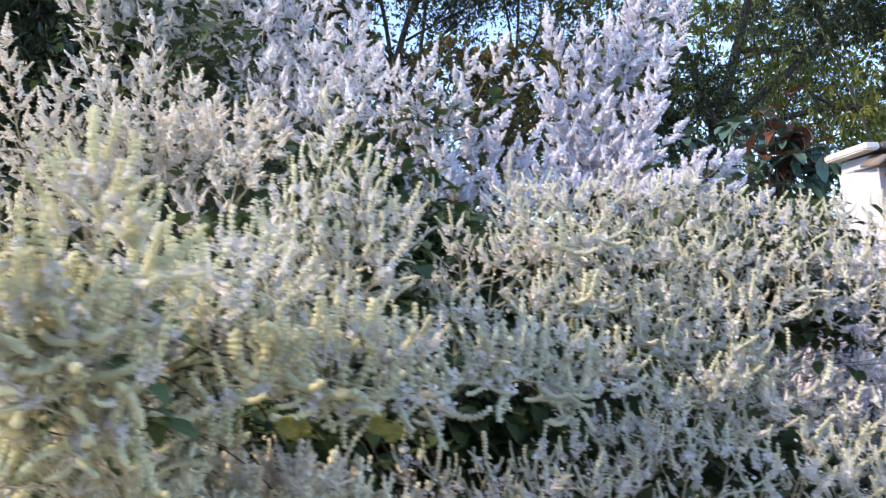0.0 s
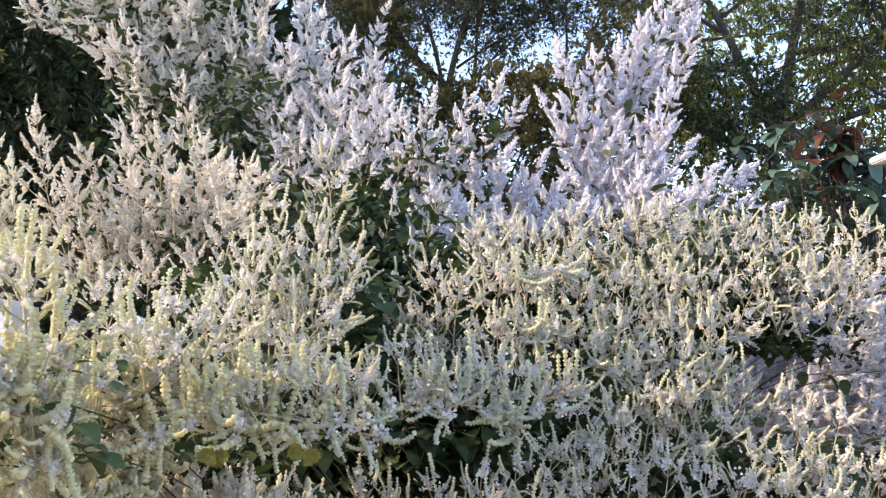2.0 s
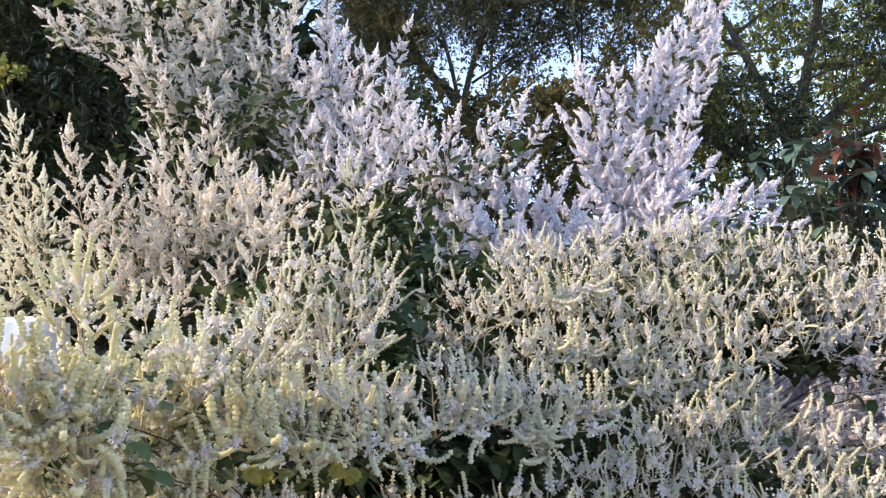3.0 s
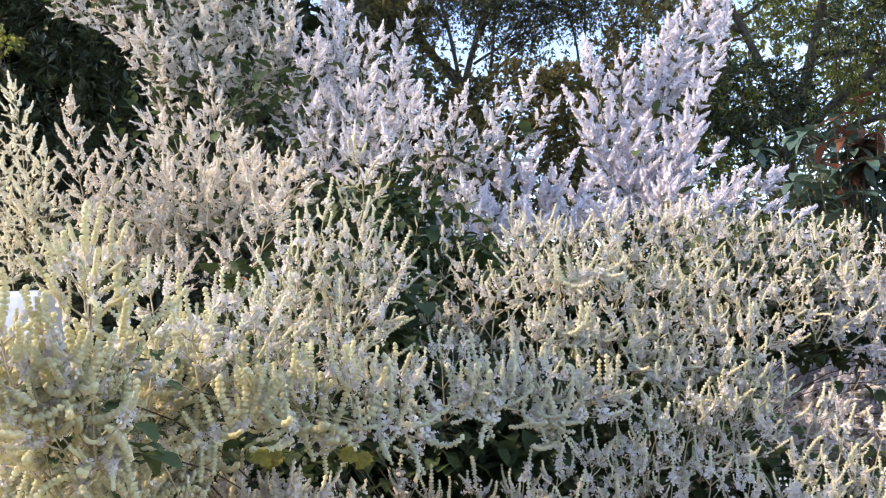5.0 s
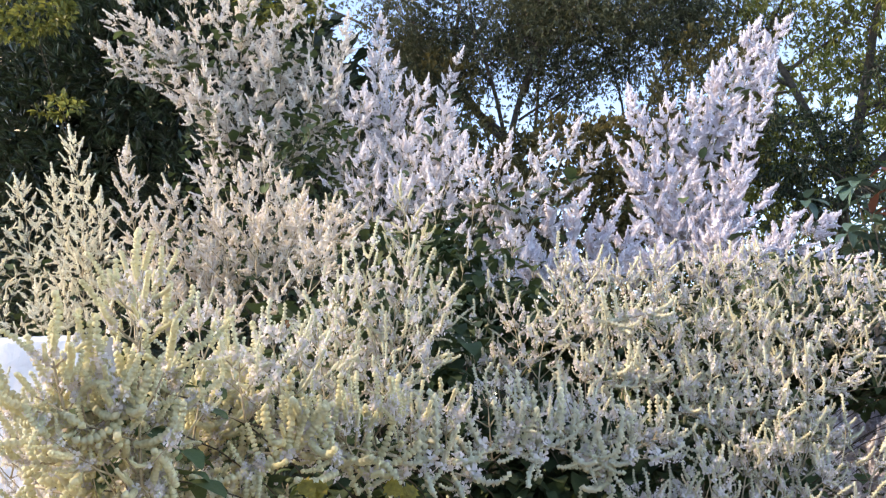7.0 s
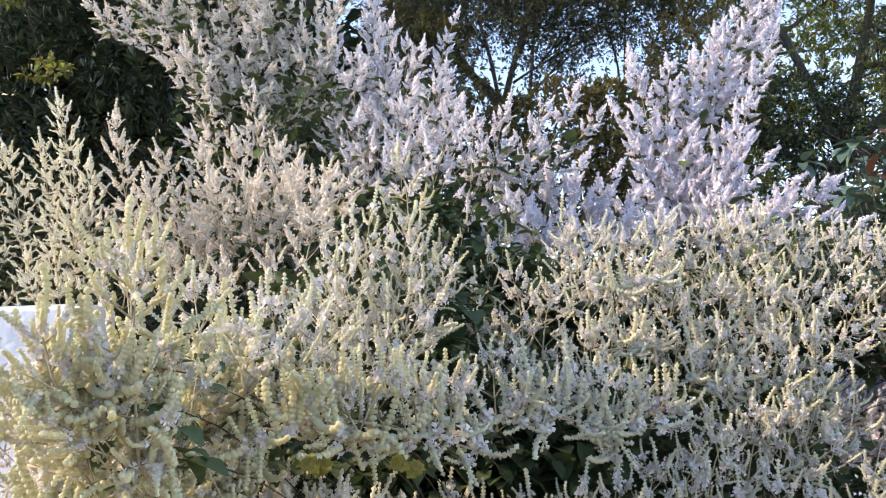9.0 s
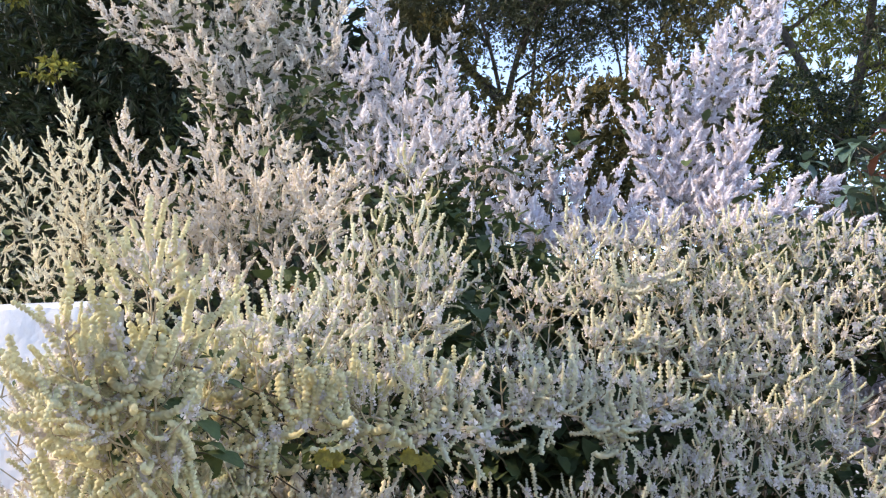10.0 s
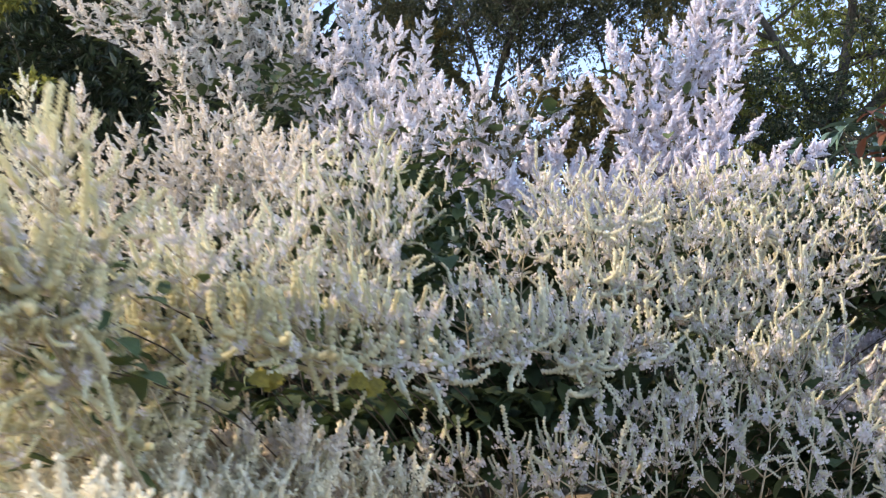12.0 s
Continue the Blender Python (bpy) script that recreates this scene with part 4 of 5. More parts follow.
plumes(rear, "rose", [
    (-0.858, 3, 2.625, -0.83, 3.05, 3.115, 0.165),
    (-0.693, 3, 2.509, -0.618, 3.05, 2.964, 0.148),
    (-1.22, 3, 2.739, -1.465, 3, 3.042, 0.132),
    (-1.048, 3.1, 2.762, -1.069, 3.15, 3.281, 0.165),
    (-0.788, 3.1, 2.612, -0.755, 3.15, 3.136, 0.165),
    (-0.942, 3, 2.466, -1.048, 3, 2.767, 0.148),
    (-0.853, 3.1, 2.531, -0.851, 3.1, 2.811, 0.148),
    (-0.727, 3.1, 2.395, -0.68, 3.1, 2.668, 0.132),
    (-1.004, 2.95, 2.415, -1.151, 2.95, 2.61, 0.132),
], 801, upward=0.15, leafy=8, gap=0.044, fuzz=0, fill=0.8)
plumes(rear, "grey", [
    (-0.497, 3, 2.133, -0.579, 3.3, 2.926, 0.175),
    (-0.416, 3, 2.168, -0.38, 3.1, 2.718, 0.175),
    (-0.356, 2.9, 2.145, -0.244, 3, 2.527, 0.175),
    (-0.561, 2.95, 2.206, -0.61, 3, 2.534, 0.158),
    (-0.264, 2.8, 2.083, -0.18, 2.85, 2.405, 0.158),
    (-0.512, 2.8, 2.07, -0.607, 2.85, 2.379, 0.149),
    (-0.326, 3.2, 2.458, -0.221, 3.25, 2.874, 0.105),
    (-0.499, 3.2, 2.384, -0.553, 3.3, 3.074, 0.14),
    (-0.657, 2.6, 1.983, -0.62, 2.6, 2.152, 0.123),
    (-0.309, 2.5, 1.949, -0.315, 2.55, 2.189, 0.14),
], 302, upward=0.15, leafy=4, gap=0.042, fuzz=0, fill=0.8)
plumes(rear, "grey", [
    (-0.052, 2.5, 1.999, 0.009, 2.5, 2.277, 0.123),
    (-0.014, 2.5, 1.981, 0.127, 2.5, 2.26, 0.123),
    (0.049, 2.5, 1.993, 0.208, 2.55, 2.327, 0.123),
    (-0.108, 2.5, 1.986, -0.088, 2.5, 2.243, 0.123),
    (-0.188, 2.4, 1.912, -0.201, 2.4, 2.144, 0.123),
    (0.113, 2.55, 2.063, 0.273, 2.6, 2.246, 0.105),
    (0.022, 2.3, 1.844, 0.013, 2.3, 1.974, 0.088),
    (-0.115, 2.45, 1.808, -0.109, 2.45, 1.977, 0.079),
    (-0.039, 2.3, 1.747, -0.046, 2.3, 1.876, 0.079),
    (-0.181, 2.3, 1.782, -0.156, 2.3, 1.896, 0.079),
], 303, upward=0.15, leafy=7, gap=0.044, fuzz=0, fill=0.75, big=0.9)
plumes(lilac, "lilac", [
    (0.1, 2.6, 1.828, 0.214, 2.65, 2.141, 0.12),
    (0.039, 2.55, 1.826, 0.123, 2.6, 2.089, 0.12),
    (0.148, 2.65, 1.848, 0.318, 2.7, 2.112, 0.12),
    (-0.016, 2.55, 1.829, -0.016, 2.6, 2.056, 0.12),
    (0.231, 2.7, 1.866, 0.371, 2.75, 2.05, 0.12),
    (0.065, 2.5, 1.82, 0.041, 2.5, 1.985, 0.105),
    (0.269, 2.65, 1.825, 0.277, 2.65, 1.982, 0.105),
    (0.164, 2.5, 1.784, 0.179, 2.5, 1.938, 0.105),
    (-0.069, 2.6, 1.853, -0.085, 2.65, 2.027, 0.09),
], 401, upward=0.15, leafy=3, gap=0.044, fuzz=0, fill=0.85)
plumes(lilac, "lilac", [
    (0.456, 3.1, 1.902, 0.397, 3.2, 2.639, 0.165),
    (0.482, 3.1, 1.958, 0.529, 3.2, 2.597, 0.15),
    (0.506, 3.1, 1.957, 0.739, 3.3, 2.746, 0.15),
    (0.565, 3.1, 1.993, 0.943, 3.3, 2.772, 0.15),
    (0.502, 3.05, 1.97, 0.625, 3.2, 2.61, 0.15),
    (0.574, 3.05, 1.947, 0.783, 3.1, 2.402, 0.135),
    (0.552, 3.05, 1.891, 0.754, 3.05, 2.252, 0.135),
    (0.454, 3.1, 2.038, 0.319, 3.1, 2.421, 0.105),
    (0.546, 3, 1.885, 0.823, 3.05, 2.196, 0.135),
    (0.625, 2.95, 1.839, 1.023, 3.05, 2.096, 0.128),
    (0.678, 2.95, 1.837, 0.883, 3, 2.109, 0.128),
    (0.583, 2.9, 1.836, 0.624, 2.95, 2.096, 0.12),
    (0.799, 2.95, 1.831, 0.996, 3, 1.982, 0.12),
], 402, upward=0.15, leafy=3, gap=0.044, fuzz=0, fill=0.85)
plumes(lilac, "lilac", [
    (0.667, 3.25, 2.382, 0.903, 3.35, 2.918, 0.135),
    (0.431, 2.85, 1.838, 0.424, 2.85, 2.016, 0.12),
    (0.694, 2.9, 1.831, 0.724, 2.9, 2.008, 0.12),
    (0.845, 2.9, 1.806, 1.056, 2.95, 1.944, 0.105),
    (0.585, 3.2, 2.271, 0.791, 3.25, 2.604, 0.135),
    (0.777, 3.3, 2.559, 1.017, 3.35, 2.93, 0.12),
    (0.363, 2.85, 1.859, 0.351, 2.85, 1.967, 0.105),
    (0.93, 2.85, 1.78, 1.118, 2.9, 1.88, 0.105),
], 403, upward=0.15, leafy=3, gap=0.044, fuzz=0, fill=0.85)
plumes(side, "lilac", [
    (0.699, 2.75, 1.373, 0.908, 2.75, 1.464, 0.135),
    (0.996, 2.7, 1.247, 1.207, 2.7, 1.303, 0.135),
    (0.802, 2.75, 1.499, 1.037, 2.75, 1.531, 0.12),
    (0.947, 2.72, 1.479, 1.206, 2.72, 1.518, 0.12),
    (1.093, 2.7, 1.337, 1.329, 2.7, 1.361, 0.135),
    (0.749, 2.7, 1.36, 0.985, 2.7, 1.471, 0.135),
    (0.806, 2.7, 1.312, 1.003, 2.68, 1.402, 0.135),
    (0.97, 2.7, 1.293, 1.207, 2.68, 1.396, 0.135),
    (0.896, 2.72, 1.418, 1.084, 2.72, 1.491, 0.12),
], 501, leafy=1, upward=0.3, gap=0.04, fuzz=0, big=0.8)
plumes(side, "lilac", [
    (0.856, 2.7, 1.373, 1.164, 2.7, 1.473, 0.135),
    (0.78, 2.75, 1.419, 0.943, 2.75, 1.511, 0.12),
    (0.932, 2.7, 1.371, 1.1, 2.7, 1.413, 0.12),
    (1.009, 2.7, 1.4, 1.28, 2.7, 1.454, 0.135),
    (0.818, 2.5, 1.592, 0.979, 2.5, 1.673, 0.12),
    (0.93, 2.5, 1.588, 1.128, 2.5, 1.652, 0.12),
    (1.04, 2.5, 1.584, 1.235, 2.5, 1.634, 0.12),
    (1.092, 2.5, 1.553, 1.334, 2.5, 1.559, 0.105),
    (0.861, 2.45, 1.618, 1.053, 2.5, 1.728, 0.12),
], 1001, leafy=1, upward=0.3, gap=0.04, fuzz=0, big=0.8)
plumes(front, "sunny", [
    (-0.383, 1.12, 1.302, -0.375, 1.1, 1.413, 0.119),
    (-0.32, 1.1, 1.299, -0.309, 1.08, 1.401, 0.119),
    (-0.273, 1.1, 1.303, -0.26, 1.08, 1.408, 0.119),
    (-0.228, 1.1, 1.296, -0.229, 1.1, 1.389, 0.119),
    (-0.192, 1.12, 1.29, -0.187, 1.12, 1.374, 0.111),
    (-0.16, 1.15, 1.282, -0.15, 1.14, 1.364, 0.111),
    (-0.427, 1.12, 1.315, -0.419, 1.1, 1.427, 0.119),
    (-0.358, 1.12, 1.377, -0.351, 1.1, 1.472, 0.111),
    (-0.29, 1.1, 1.382, -0.296, 1.1, 1.468, 0.111),
    (-0.243, 1.1, 1.379, -0.242, 1.1, 1.459, 0.111),
    (-0.208, 1.12, 1.364, -0.212, 1.12, 1.434, 0.076),
    (-0.103, 1.3, 1.252, -0.079, 1.28, 1.335, 0.076),
    (-0.055, 1.32, 1.246, -0.038, 1.3, 1.343, 0.076),
], 116, leafy=1, gap=0.026, fuzz=4, down=True, rust=0.06)
plumes(front, "sunny", [
    (-0.23, 0.92, 1.318, -0.211, 0.9, 1.404, 0.076),
    (-0.176, 0.9, 1.321, -0.163, 0.88, 1.411, 0.076),
    (-0.15, 0.92, 1.315, -0.139, 0.9, 1.4, 0.076),
    (-0.131, 0.95, 1.307, -0.124, 0.94, 1.386, 0.068),
    (-0.262, 0.92, 1.326, -0.257, 0.9, 1.414, 0.076),
    (-0.119, 1, 1.293, -0.114, 1, 1.368, 0.068),
], 117, leafy=1, gap=0.026, fuzz=4, down=True, rust=0.05)
plumes(rear, "rose", [
    (-1.296, 3, 2.734, -1.509, 3, 3.146, 0.165),
    (-1.183, 3, 2.745, -1.24, 3, 3.208, 0.165),
    (-1.048, 3.05, 2.729, -1.054, 3.1, 3.239, 0.165),
    (-0.888, 3.1, 2.71, -0.822, 3.1, 3.14, 0.165),
    (-1.393, 3, 2.878, -1.564, 3, 3.059, 0.132),
    (-1.406, 2.95, 2.747, -1.57, 2.95, 2.926, 0.099),
    (-0.755, 3.1, 2.565, -0.643, 3.1, 2.889, 0.132),
    (-0.893, 3, 2.458, -0.917, 3, 2.83, 0.148),
    (-1.063, 2.9, 2.401, -1.113, 2.9, 2.764, 0.148),
], 304, upward=0.15, leafy=8, gap=0.044, fuzz=0, fill=0.8)
plumes(front, "cream", [
    (0.686, 1.62, 1.225, 0.718, 1.64, 1.357, 0.09),
    (0.736, 1.62, 1.223, 0.779, 1.64, 1.364, 0.09),
    (0.777, 1.6, 1.211, 0.82, 1.62, 1.348, 0.09),
    (0.827, 1.6, 1.21, 0.871, 1.62, 1.339, 0.09),
    (0.644, 1.62, 1.242, 0.671, 1.64, 1.375, 0.09),
    (0.7, 1.58, 1.169, 0.74, 1.6, 1.286, 0.09),
    (0.765, 1.58, 1.159, 0.806, 1.6, 1.268, 0.09),
    (0.831, 1.58, 1.166, 0.873, 1.6, 1.275, 0.09),
], 118, fill=0.7, fuzz=1, gap=0.03, leafy=2)
plumes(side, "grey", [
    (0.711, 2.6, 1.308, 0.988, 2.6, 1.407, 0.105),
    (0.877, 2.65, 1.314, 1.145, 2.65, 1.416, 0.105),
    (1.03, 2.65, 1.295, 1.267, 2.65, 1.397, 0.105),
    (1.137, 2.65, 1.277, 1.368, 2.65, 1.349, 0.105),
    (0.937, 2.6, 1.287, 1.165, 2.6, 1.342, 0.105),
    (1.251, 2.7, 1.285, 1.475, 2.7, 1.358, 0.105),
    (0.802, 2.65, 1.378, 1.038, 2.65, 1.45, 0.088),
    (1.054, 2.6, 1.225, 1.298, 2.6, 1.294, 0.105),
], 502, leafy=2, upward=0.5, gap=0.05, fuzz=1)
plumes(rear, "grey", [
    (-0.413, 2.9, 2.252, -0.296, 2.95, 2.64, 0.158),
    (-0.531, 2.9, 2.24, -0.539, 2.95, 2.643, 0.158),
    (-0.316, 2.8, 2.201, -0.204, 2.85, 2.514, 0.14),
    (-0.454, 3, 2.341, -0.437, 3.05, 2.78, 0.158),
    (-0.597, 3, 2.393, -0.673, 3.05, 2.781, 0.14),
    (-0.334, 2.7, 2.107, -0.338, 2.75, 2.377, 0.14),
    (-0.442, 2.7, 2.078, -0.488, 2.75, 2.351, 0.14),
    (-0.226, 2.7, 2.135, -0.138, 2.75, 2.36, 0.123),
], 305, upward=0.15, leafy=4, gap=0.044, fuzz=0, fill=0.75)
plumes(front, "green", [
    (-0.156, 1.059, 1.501, -0.077, 1.114, 1.49, 0.07),
    (-0.1, 1.089, 1.498, -0.052, 1.14, 1.476, 0.07),
    (-0.091, 1.143, 1.49, -0.023, 1.208, 1.461, 0.07),
    (-0.189, 1.173, 1.524, -0.11, 1.208, 1.513, 0.07),
], 119, comb=True, gap=0.0155, fuzz=1, leafy=1, big=1.1)
plumes(front, "cream", [
    (-0.046, 1.225, 1.472, 0.055, 1.293, 1.472, 0.07),
    (0.02, 1.278, 1.458, 0.08, 1.312, 1.438, 0.07),
    (0.035, 1.339, 1.482, 0.163, 1.422, 1.478, 0.07),
    (0.121, 1.394, 1.482, 0.304, 1.513, 1.448, 0.07),
    (0.179, 1.451, 1.434, 0.244, 1.483, 1.437, 0.07),
    (-0.045, 1.292, 1.507, 0.042, 1.358, 1.505, 0.07),
    (0.072, 1.443, 1.513, 0.192, 1.507, 1.497, 0.07),
], 120, comb=True, gap=0.0155, fuzz=1, leafy=1, big=1.32)
plumes(front, "cream", [
    (0.32, 1.629, 1.515, 0.454, 1.694, 1.511, 0.07),
    (0.436, 1.691, 1.512, 0.592, 1.783, 1.498, 0.07),
    (0.453, 1.806, 1.588, 0.632, 1.901, 1.58, 0.07),
    (0.349, 1.69, 1.56, 0.451, 1.747, 1.574, 0.07),
    (0.448, 1.797, 1.654, 0.57, 1.859, 1.659, 0.07),
    (0.225, 1.655, 1.658, 0.334, 1.712, 1.691, 0.07),
    (0.252, 1.56, 1.484, 0.35, 1.62, 1.468, 0.07),
    (0.506, 1.752, 1.456, 0.637, 1.827, 1.452, 0.07),
    (0.208, 1.602, 1.566, 0.329, 1.664, 1.569, 0.07),
], 121, comb=True, gap=0.0155, fuzz=1, leafy=1, big=1.15)
plumes(front, "grey", [
    (0.772, 1.95, 1.531, 0.943, 1.98, 1.639, 0.088),
    (0.825, 1.95, 1.508, 1.006, 1.98, 1.581, 0.088),
    (0.845, 1.95, 1.486, 1.058, 1.98, 1.535, 0.088),
    (0.823, 1.95, 1.465, 1.029, 1.95, 1.487, 0.079),
    (0.751, 1.98, 1.577, 0.907, 2.02, 1.688, 0.088),
    (0.89, 1.95, 1.507, 1.102, 1.98, 1.545, 0.088),
    (0.909, 1.95, 1.463, 1.121, 1.98, 1.5, 0.079),
    (0.703, 2, 1.613, 0.85, 2.05, 1.705, 0.088),
], 122, upward=0.5, gap=0.042, fuzz=1, leafy=1, big=0.85)
plumes(front, "sunny", [
    (-0.241, 1.2, 1.307, -0.236, 1.2, 1.406, 0.099),
    (-0.187, 1.2, 1.306, -0.182, 1.2, 1.411, 0.099),
    (-0.142, 1.22, 1.294, -0.136, 1.22, 1.401, 0.099),
    (-0.097, 1.25, 1.285, -0.097, 1.25, 1.404, 0.099),
    (-0.056, 1.28, 1.269, -0.061, 1.28, 1.389, 0.091),
    (-0.015, 1.3, 1.256, -0.024, 1.3, 1.366, 0.083),
    (-0.277, 1.2, 1.314, -0.284, 1.2, 1.413, 0.099),
    (-0.187, 1.15, 1.276, -0.185, 1.15, 1.375, 0.099),
    (-0.136, 1.15, 1.276, -0.134, 1.15, 1.374, 0.099),
    (-0.097, 1.18, 1.265, -0.094, 1.18, 1.366, 0.099),
], 123, gap=0.026, fuzz=1, leafy=1, down=True, rust=0.05)
plumes(front, "green", [
    (-0.245, 1.072, 1.471, -0.205, 1.094, 1.509, 0.07),
    (-0.274, 0.996, 1.386, -0.289, 0.965, 1.453, 0.07),
], 124, fuzz=0, gap=0.021, leafy=3, down=True)
plumes(front, "green", [
    (-0.335, 1.054, 1.509, -0.313, 1.027, 1.598, 0.07),
    (-0.377, 1.069, 1.498, -0.371, 1.039, 1.592, 0.07),
    (-0.283, 1.062, 1.507, -0.265, 1.034, 1.599, 0.08),
    (-0.287, 1.155, 1.489, -0.269, 1.167, 1.591, 0.07),
    (-0.32, 1.082, 1.46, -0.305, 1.055, 1.543, 0.08),
    (-0.274, 1.091, 1.446, -0.253, 1.064, 1.53, 0.08),
    (-0.258, 1.164, 1.449, -0.237, 1.157, 1.538, 0.08),
    (-0.376, 1.1, 1.411, -0.365, 1.071, 1.497, 0.08),
    (-0.311, 1.111, 1.396, -0.295, 1.083, 1.483, 0.08),
    (-0.266, 1.14, 1.385, -0.246, 1.113, 1.467, 0.08),
    (-0.261, 1.305, 1.55, -0.243, 1.321, 1.609, 0.07),
], 125, fuzz=0, gap=0.024, leafy=3, down=True)
plumes(front, "sunny", [
    (-0.532, 1.336, 1.337, -0.516, 1.276, 1.445, 0.089),
    (-0.496, 1.378, 1.326, -0.451, 1.323, 1.435, 0.086),
    (-0.409, 1.374, 1.329, -0.369, 1.318, 1.437, 0.097),
    (-0.376, 1.528, 1.293, -0.33, 1.471, 1.414, 0.089),
    (-0.514, 1.315, 1.26, -0.499, 1.255, 1.368, 0.086),
    (-0.534, 1.463, 1.242, -0.509, 1.403, 1.363, 0.099),
    (-0.419, 1.413, 1.252, -0.373, 1.357, 1.366, 0.074),
    (-0.402, 1.482, 1.235, -0.349, 1.426, 1.354, 0.09),
    (-0.691, 1.343, 1.211, -0.648, 1.287, 1.324, 0.079),
    (-0.507, 1.269, 1.224, -0.49, 1.209, 1.33, 0.071),
    (-0.439, 1.314, 1.206, -0.418, 1.255, 1.315, 0.081),
    (-0.405, 1.355, 1.219, -0.36, 1.3, 1.329, 0.099),
], 126, fuzz=4, gap=0.024, leafy=2, down=True, rust=0.04)
plumes(front, "sunny", [
    (-0.356, 1.393, 1.299, -0.337, 1.335, 1.394, 0.062),
    (-0.314, 1.413, 1.293, -0.294, 1.355, 1.39, 0.071),
    (-0.248, 1.419, 1.304, -0.238, 1.36, 1.4, 0.062),
    (-0.225, 1.433, 1.312, -0.201, 1.376, 1.408, 0.083),
    (-0.147, 1.445, 1.307, -0.148, 1.384, 1.404, 0.062),
    (-0.13, 1.511, 1.287, -0.107, 1.453, 1.387, 0.077),
    (-0.407, 1.51, 1.23, -0.383, 1.452, 1.335, 0.064),
    (-0.358, 1.454, 1.237, -0.32, 1.399, 1.337, 0.084),
    (-0.307, 1.523, 1.224, -0.275, 1.467, 1.329, 0.069),
    (-0.244, 1.514, 1.242, -0.206, 1.458, 1.345, 0.077),
    (-0.184, 1.538, 1.215, -0.165, 1.479, 1.321, 0.065),
    (-0.154, 1.489, 1.238, -0.119, 1.433, 1.339, 0.083),
], 127, fuzz=2, gap=0.024, leafy=1, down=True)
plumes(front, "sunny", [
    (-0.814, 1.545, 1.516, -0.774, 1.51, 1.61, 0.056),
    (-0.73, 1.56, 1.493, -0.704, 1.523, 1.588, 0.066),
    (-0.711, 1.573, 1.484, -0.689, 1.536, 1.581, 0.069),
    (-0.626, 1.551, 1.507, -0.609, 1.513, 1.601, 0.058),
    (-0.547, 1.479, 1.477, -0.537, 1.441, 1.566, 0.072),
    (-0.47, 1.468, 1.473, -0.466, 1.429, 1.561, 0.061),
    (-0.747, 1.499, 1.439, -0.711, 1.464, 1.531, 0.063),
    (-0.695, 1.494, 1.442, -0.676, 1.457, 1.533, 0.073),
    (-0.671, 1.584, 1.407, -0.676, 1.543, 1.506, 0.067),
    (-0.663, 1.619, 1.406, -0.664, 1.577, 1.506, 0.064),
    (-0.596, 1.585, 1.436, -0.579, 1.547, 1.533, 0.057),
], 128, fuzz=4, gap=0.024, leafy=1, down=True, big=0.8)
plumes(front, "green", [
    (-0.246, 0.921, 1.545, -0.166, 0.913, 1.542, 0.06),
    (-0.279, 0.94, 1.515, -0.17, 0.926, 1.517, 0.06),
    (-0.216, 0.952, 1.487, -0.145, 0.965, 1.469, 0.06),
    (-0.295, 0.892, 1.557, -0.231, 0.914, 1.539, 0.06),
    (-0.217, 0.943, 1.568, -0.163, 0.942, 1.561, 0.06),
    (-0.319, 0.958, 1.48, -0.227, 0.953, 1.468, 0.06),
    (-0.252, 1.125, 1.533, -0.177, 1.167, 1.536, 0.06),
    (-0.368, 0.996, 1.434, -0.261, 0.993, 1.428, 0.06),
    (-0.26, 1.054, 1.429, -0.179, 1.089, 1.417, 0.06),
], 129, comb=True, gap=0.016, fuzz=0, leafy=2)
plumes(front, "sunny", [
    (-0.494, 1.219, 1.472, -0.479, 1.183, 1.544, 0.072),
    (-0.385, 1.155, 1.465, -0.362, 1.121, 1.532, 0.063),
    (-0.367, 1.24, 1.473, -0.33, 1.207, 1.544, 0.074),
    (-0.324, 1.25, 1.461, -0.286, 1.218, 1.533, 0.061),
    (-0.405, 1.146, 1.411, -0.371, 1.114, 1.478, 0.076),
    (-0.358, 1.221, 1.406, -0.338, 1.186, 1.478, 0.068),
    (-0.305, 1.277, 1.388, -0.308, 1.238, 1.464, 0.073),
    (-0.478, 1.197, 1.355, -0.467, 1.161, 1.428, 0.07),
    (-0.426, 1.197, 1.343, -0.406, 1.162, 1.415, 0.064),
    (-0.387, 1.244, 1.344, -0.351, 1.212, 1.418, 0.071),
], 130, fuzz=2, gap=0.023, leafy=1, down=True, big=0.8)
plumes(front, "cream", [
    (-0.163, 2.16, 1.702, -0.132, 2.115, 1.843, 0.074),
    (-0.125, 2.26, 1.747, -0.085, 2.215, 1.895, 0.066),
    (-0.036, 2.126, 1.68, -0.015, 2.081, 1.818, 0.073),
    (-0.198, 2.061, 1.648, -0.161, 2.018, 1.782, 0.069),
    (-0.013, 2.226, 1.718, 0.015, 2.18, 1.863, 0.066),
    (-0.058, 2.032, 1.608, -0.044, 1.986, 1.741, 0.079),
    (-0.106, 1.979, 1.58, -0.091, 1.934, 1.71, 0.079),
], 131, fuzz=0, gap=0.032, leafy=3, fill=0.6)
